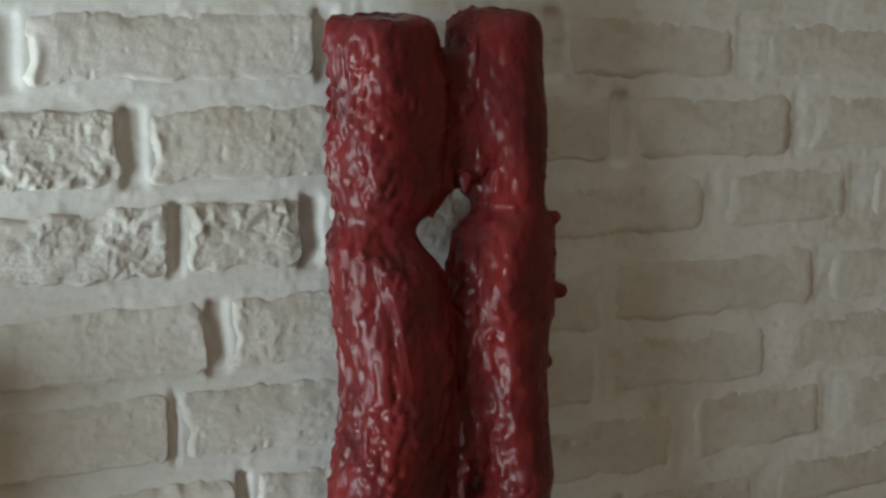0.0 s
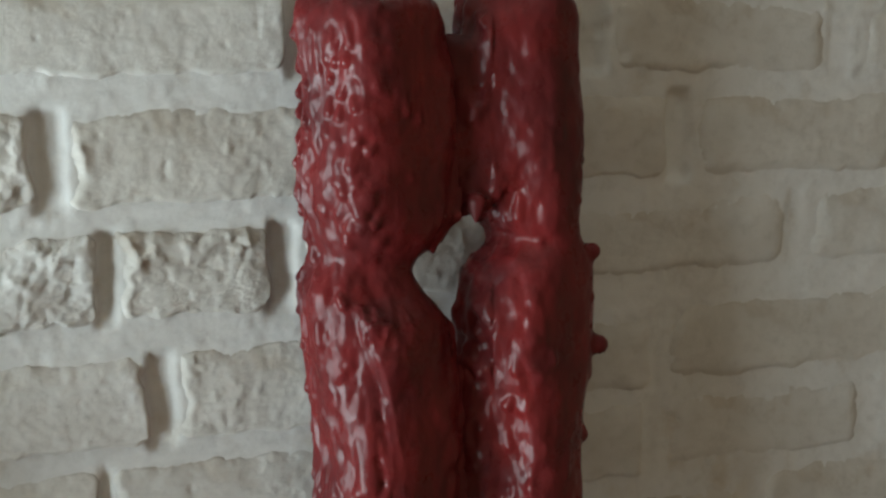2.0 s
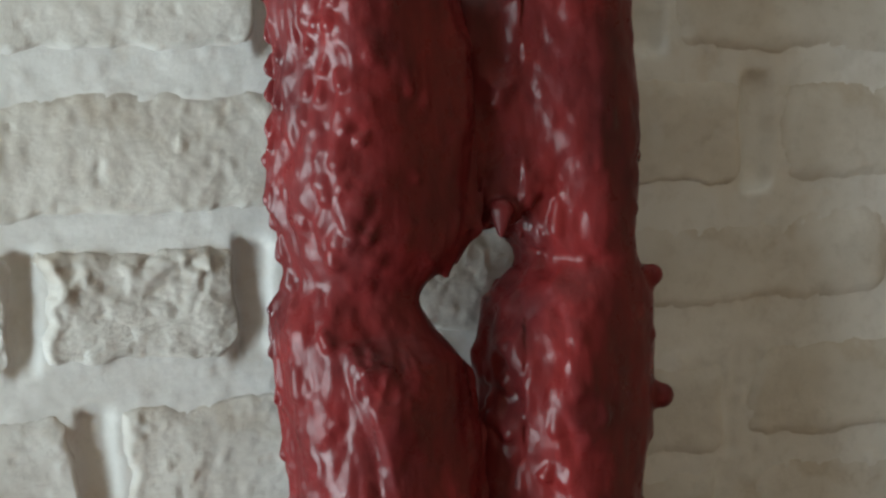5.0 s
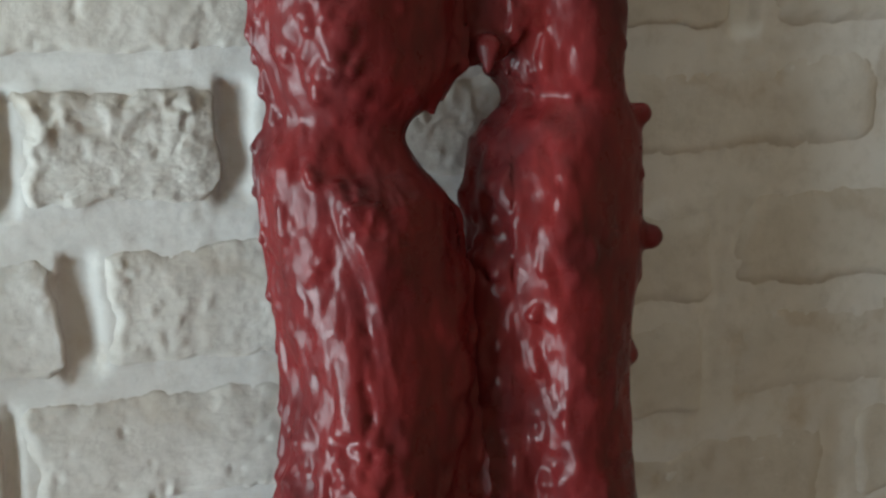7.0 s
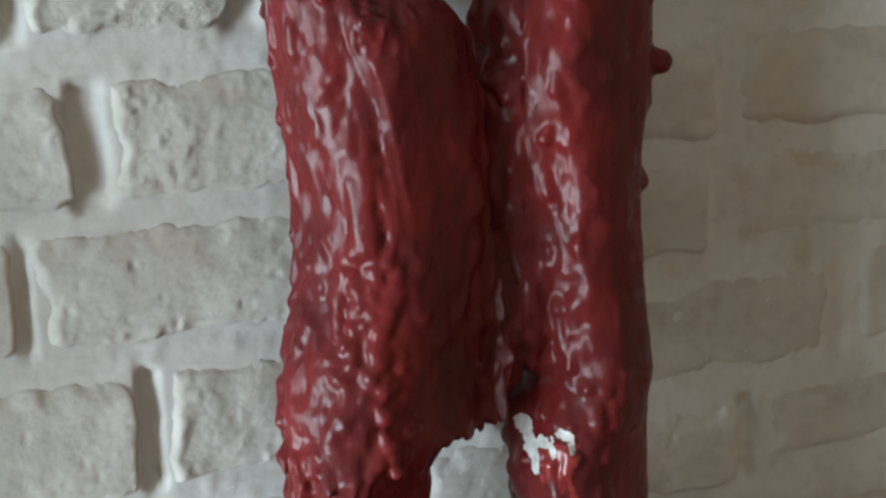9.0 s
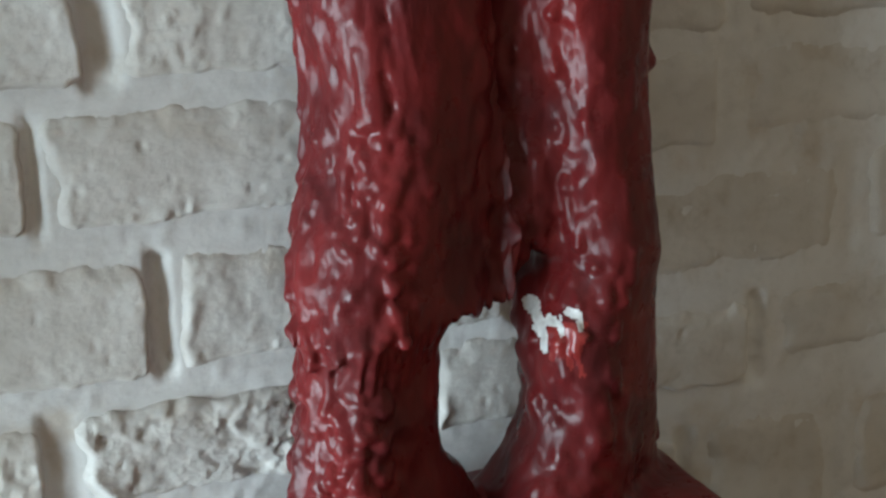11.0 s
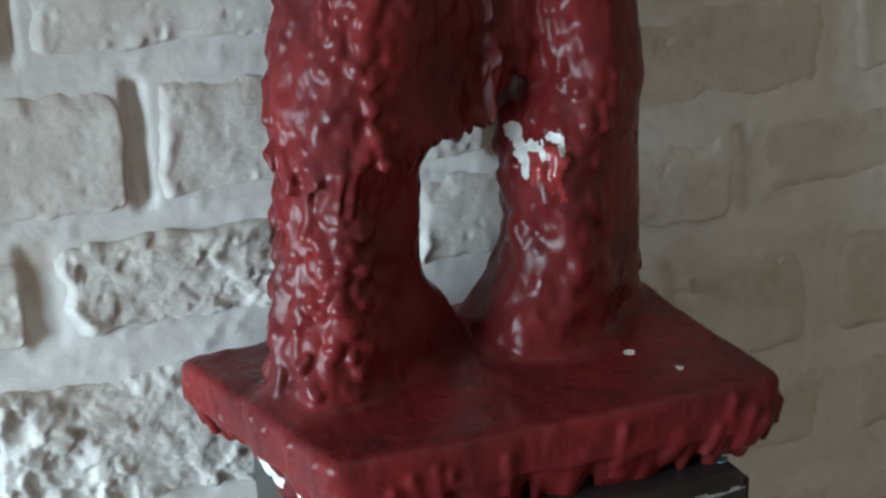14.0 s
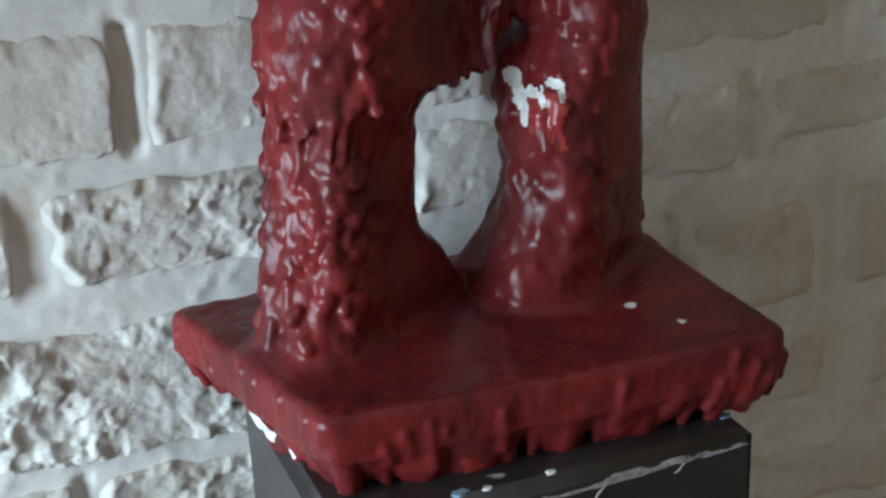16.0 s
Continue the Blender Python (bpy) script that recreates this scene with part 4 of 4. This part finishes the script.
    # worn spots, bare to the plaster; the first a glinting chip, the last a painted highlight
    for (x, y, z), r in (((0.164, -0.122, 0.931), 0.0036), ((-0.024, -0.100, 0.893), 0.0105), ((-0.016, -0.121, 0.887), 0.0065), ((0.105, -0.178, 0.888), 0.0035), ((0.179, -0.149, 0.9305), 0.0018)):
        slots[np.linalg.norm(mid - (x, y, z), axis=1) + wig < r] = 1
    # a peeled place on the right column with thin paint running out below it
    rel = (mid[:, :2] - COLUMN_B[0]) @ ACROSS
    front = (mid[:, :2] - COLUMN_B[0]) @ np.array([-0.33, -0.944])
    zq = mid[:, 2]
    for c, z, rx, rz in ((-0.0225, 1.0385, 0.0048, 0.0040), (-0.0195, 1.0320, 0.0036, 0.0060), (-0.0178, 1.0240, 0.0016, 0.0062), (-0.0135, 1.0345, 0.0034, 0.0028),
                         (-0.0095, 1.0322, 0.0020, 0.0042), (-0.0032, 1.0395, 0.0038, 0.0022), (0.0000, 1.0355, 0.0015, 0.0046)):
        slots[(front > 0) & (((rel - c) / rx) ** 2 + ((zq - z) / rz) ** 2 + 420 * wig < 1)] = 1
    for (x, y, z), rad in (((0.062, -0.172, 0.888), 0.0075), ((0.127, -0.176, 0.890), 0.0085)):
        slots[(np.linalg.norm(mid - (x, y, z), axis=1) + 2 * wig < rad) & (mid[:, 2] < 0.8945)] = 2
    thin = (front > 0) & (np.abs(rel + 0.0060) < 0.0085 + 1.2 * wig2) & (slots == 0)
    slots[thin & (zq < 1.035) & (zq > 1.010 + 4.5 * wig2)] = 2
    # set the depths while the outlines still fit the camera's view
    verts = shift_along_view(verts)
    ob = mesh_object("sculpture", verts, quads, [RED, BARE_GLINT, THIN], slots=slots)
    return tagged(ob, "glossy dark red dripping two-column sculpture on a dark pedestal", "sculpture")


pedestal()
sculpture()
wall = brick_wall()
seed = 20
for row, top, bottom, rise, bricks in COURSES:
    for left, right, rough, proud in bricks:
        seed += 13
        lift = rise * max(0.0, (left + right) / 2) + 0.003 * (float(hashed(np.array(row), np.array(seed), 3)) - 0.5)
        brick(wall, left, right, bottom + lift, top + lift, seed, rough, proud, rise if left > 0.1 else 0.0)
far_courses(wall)
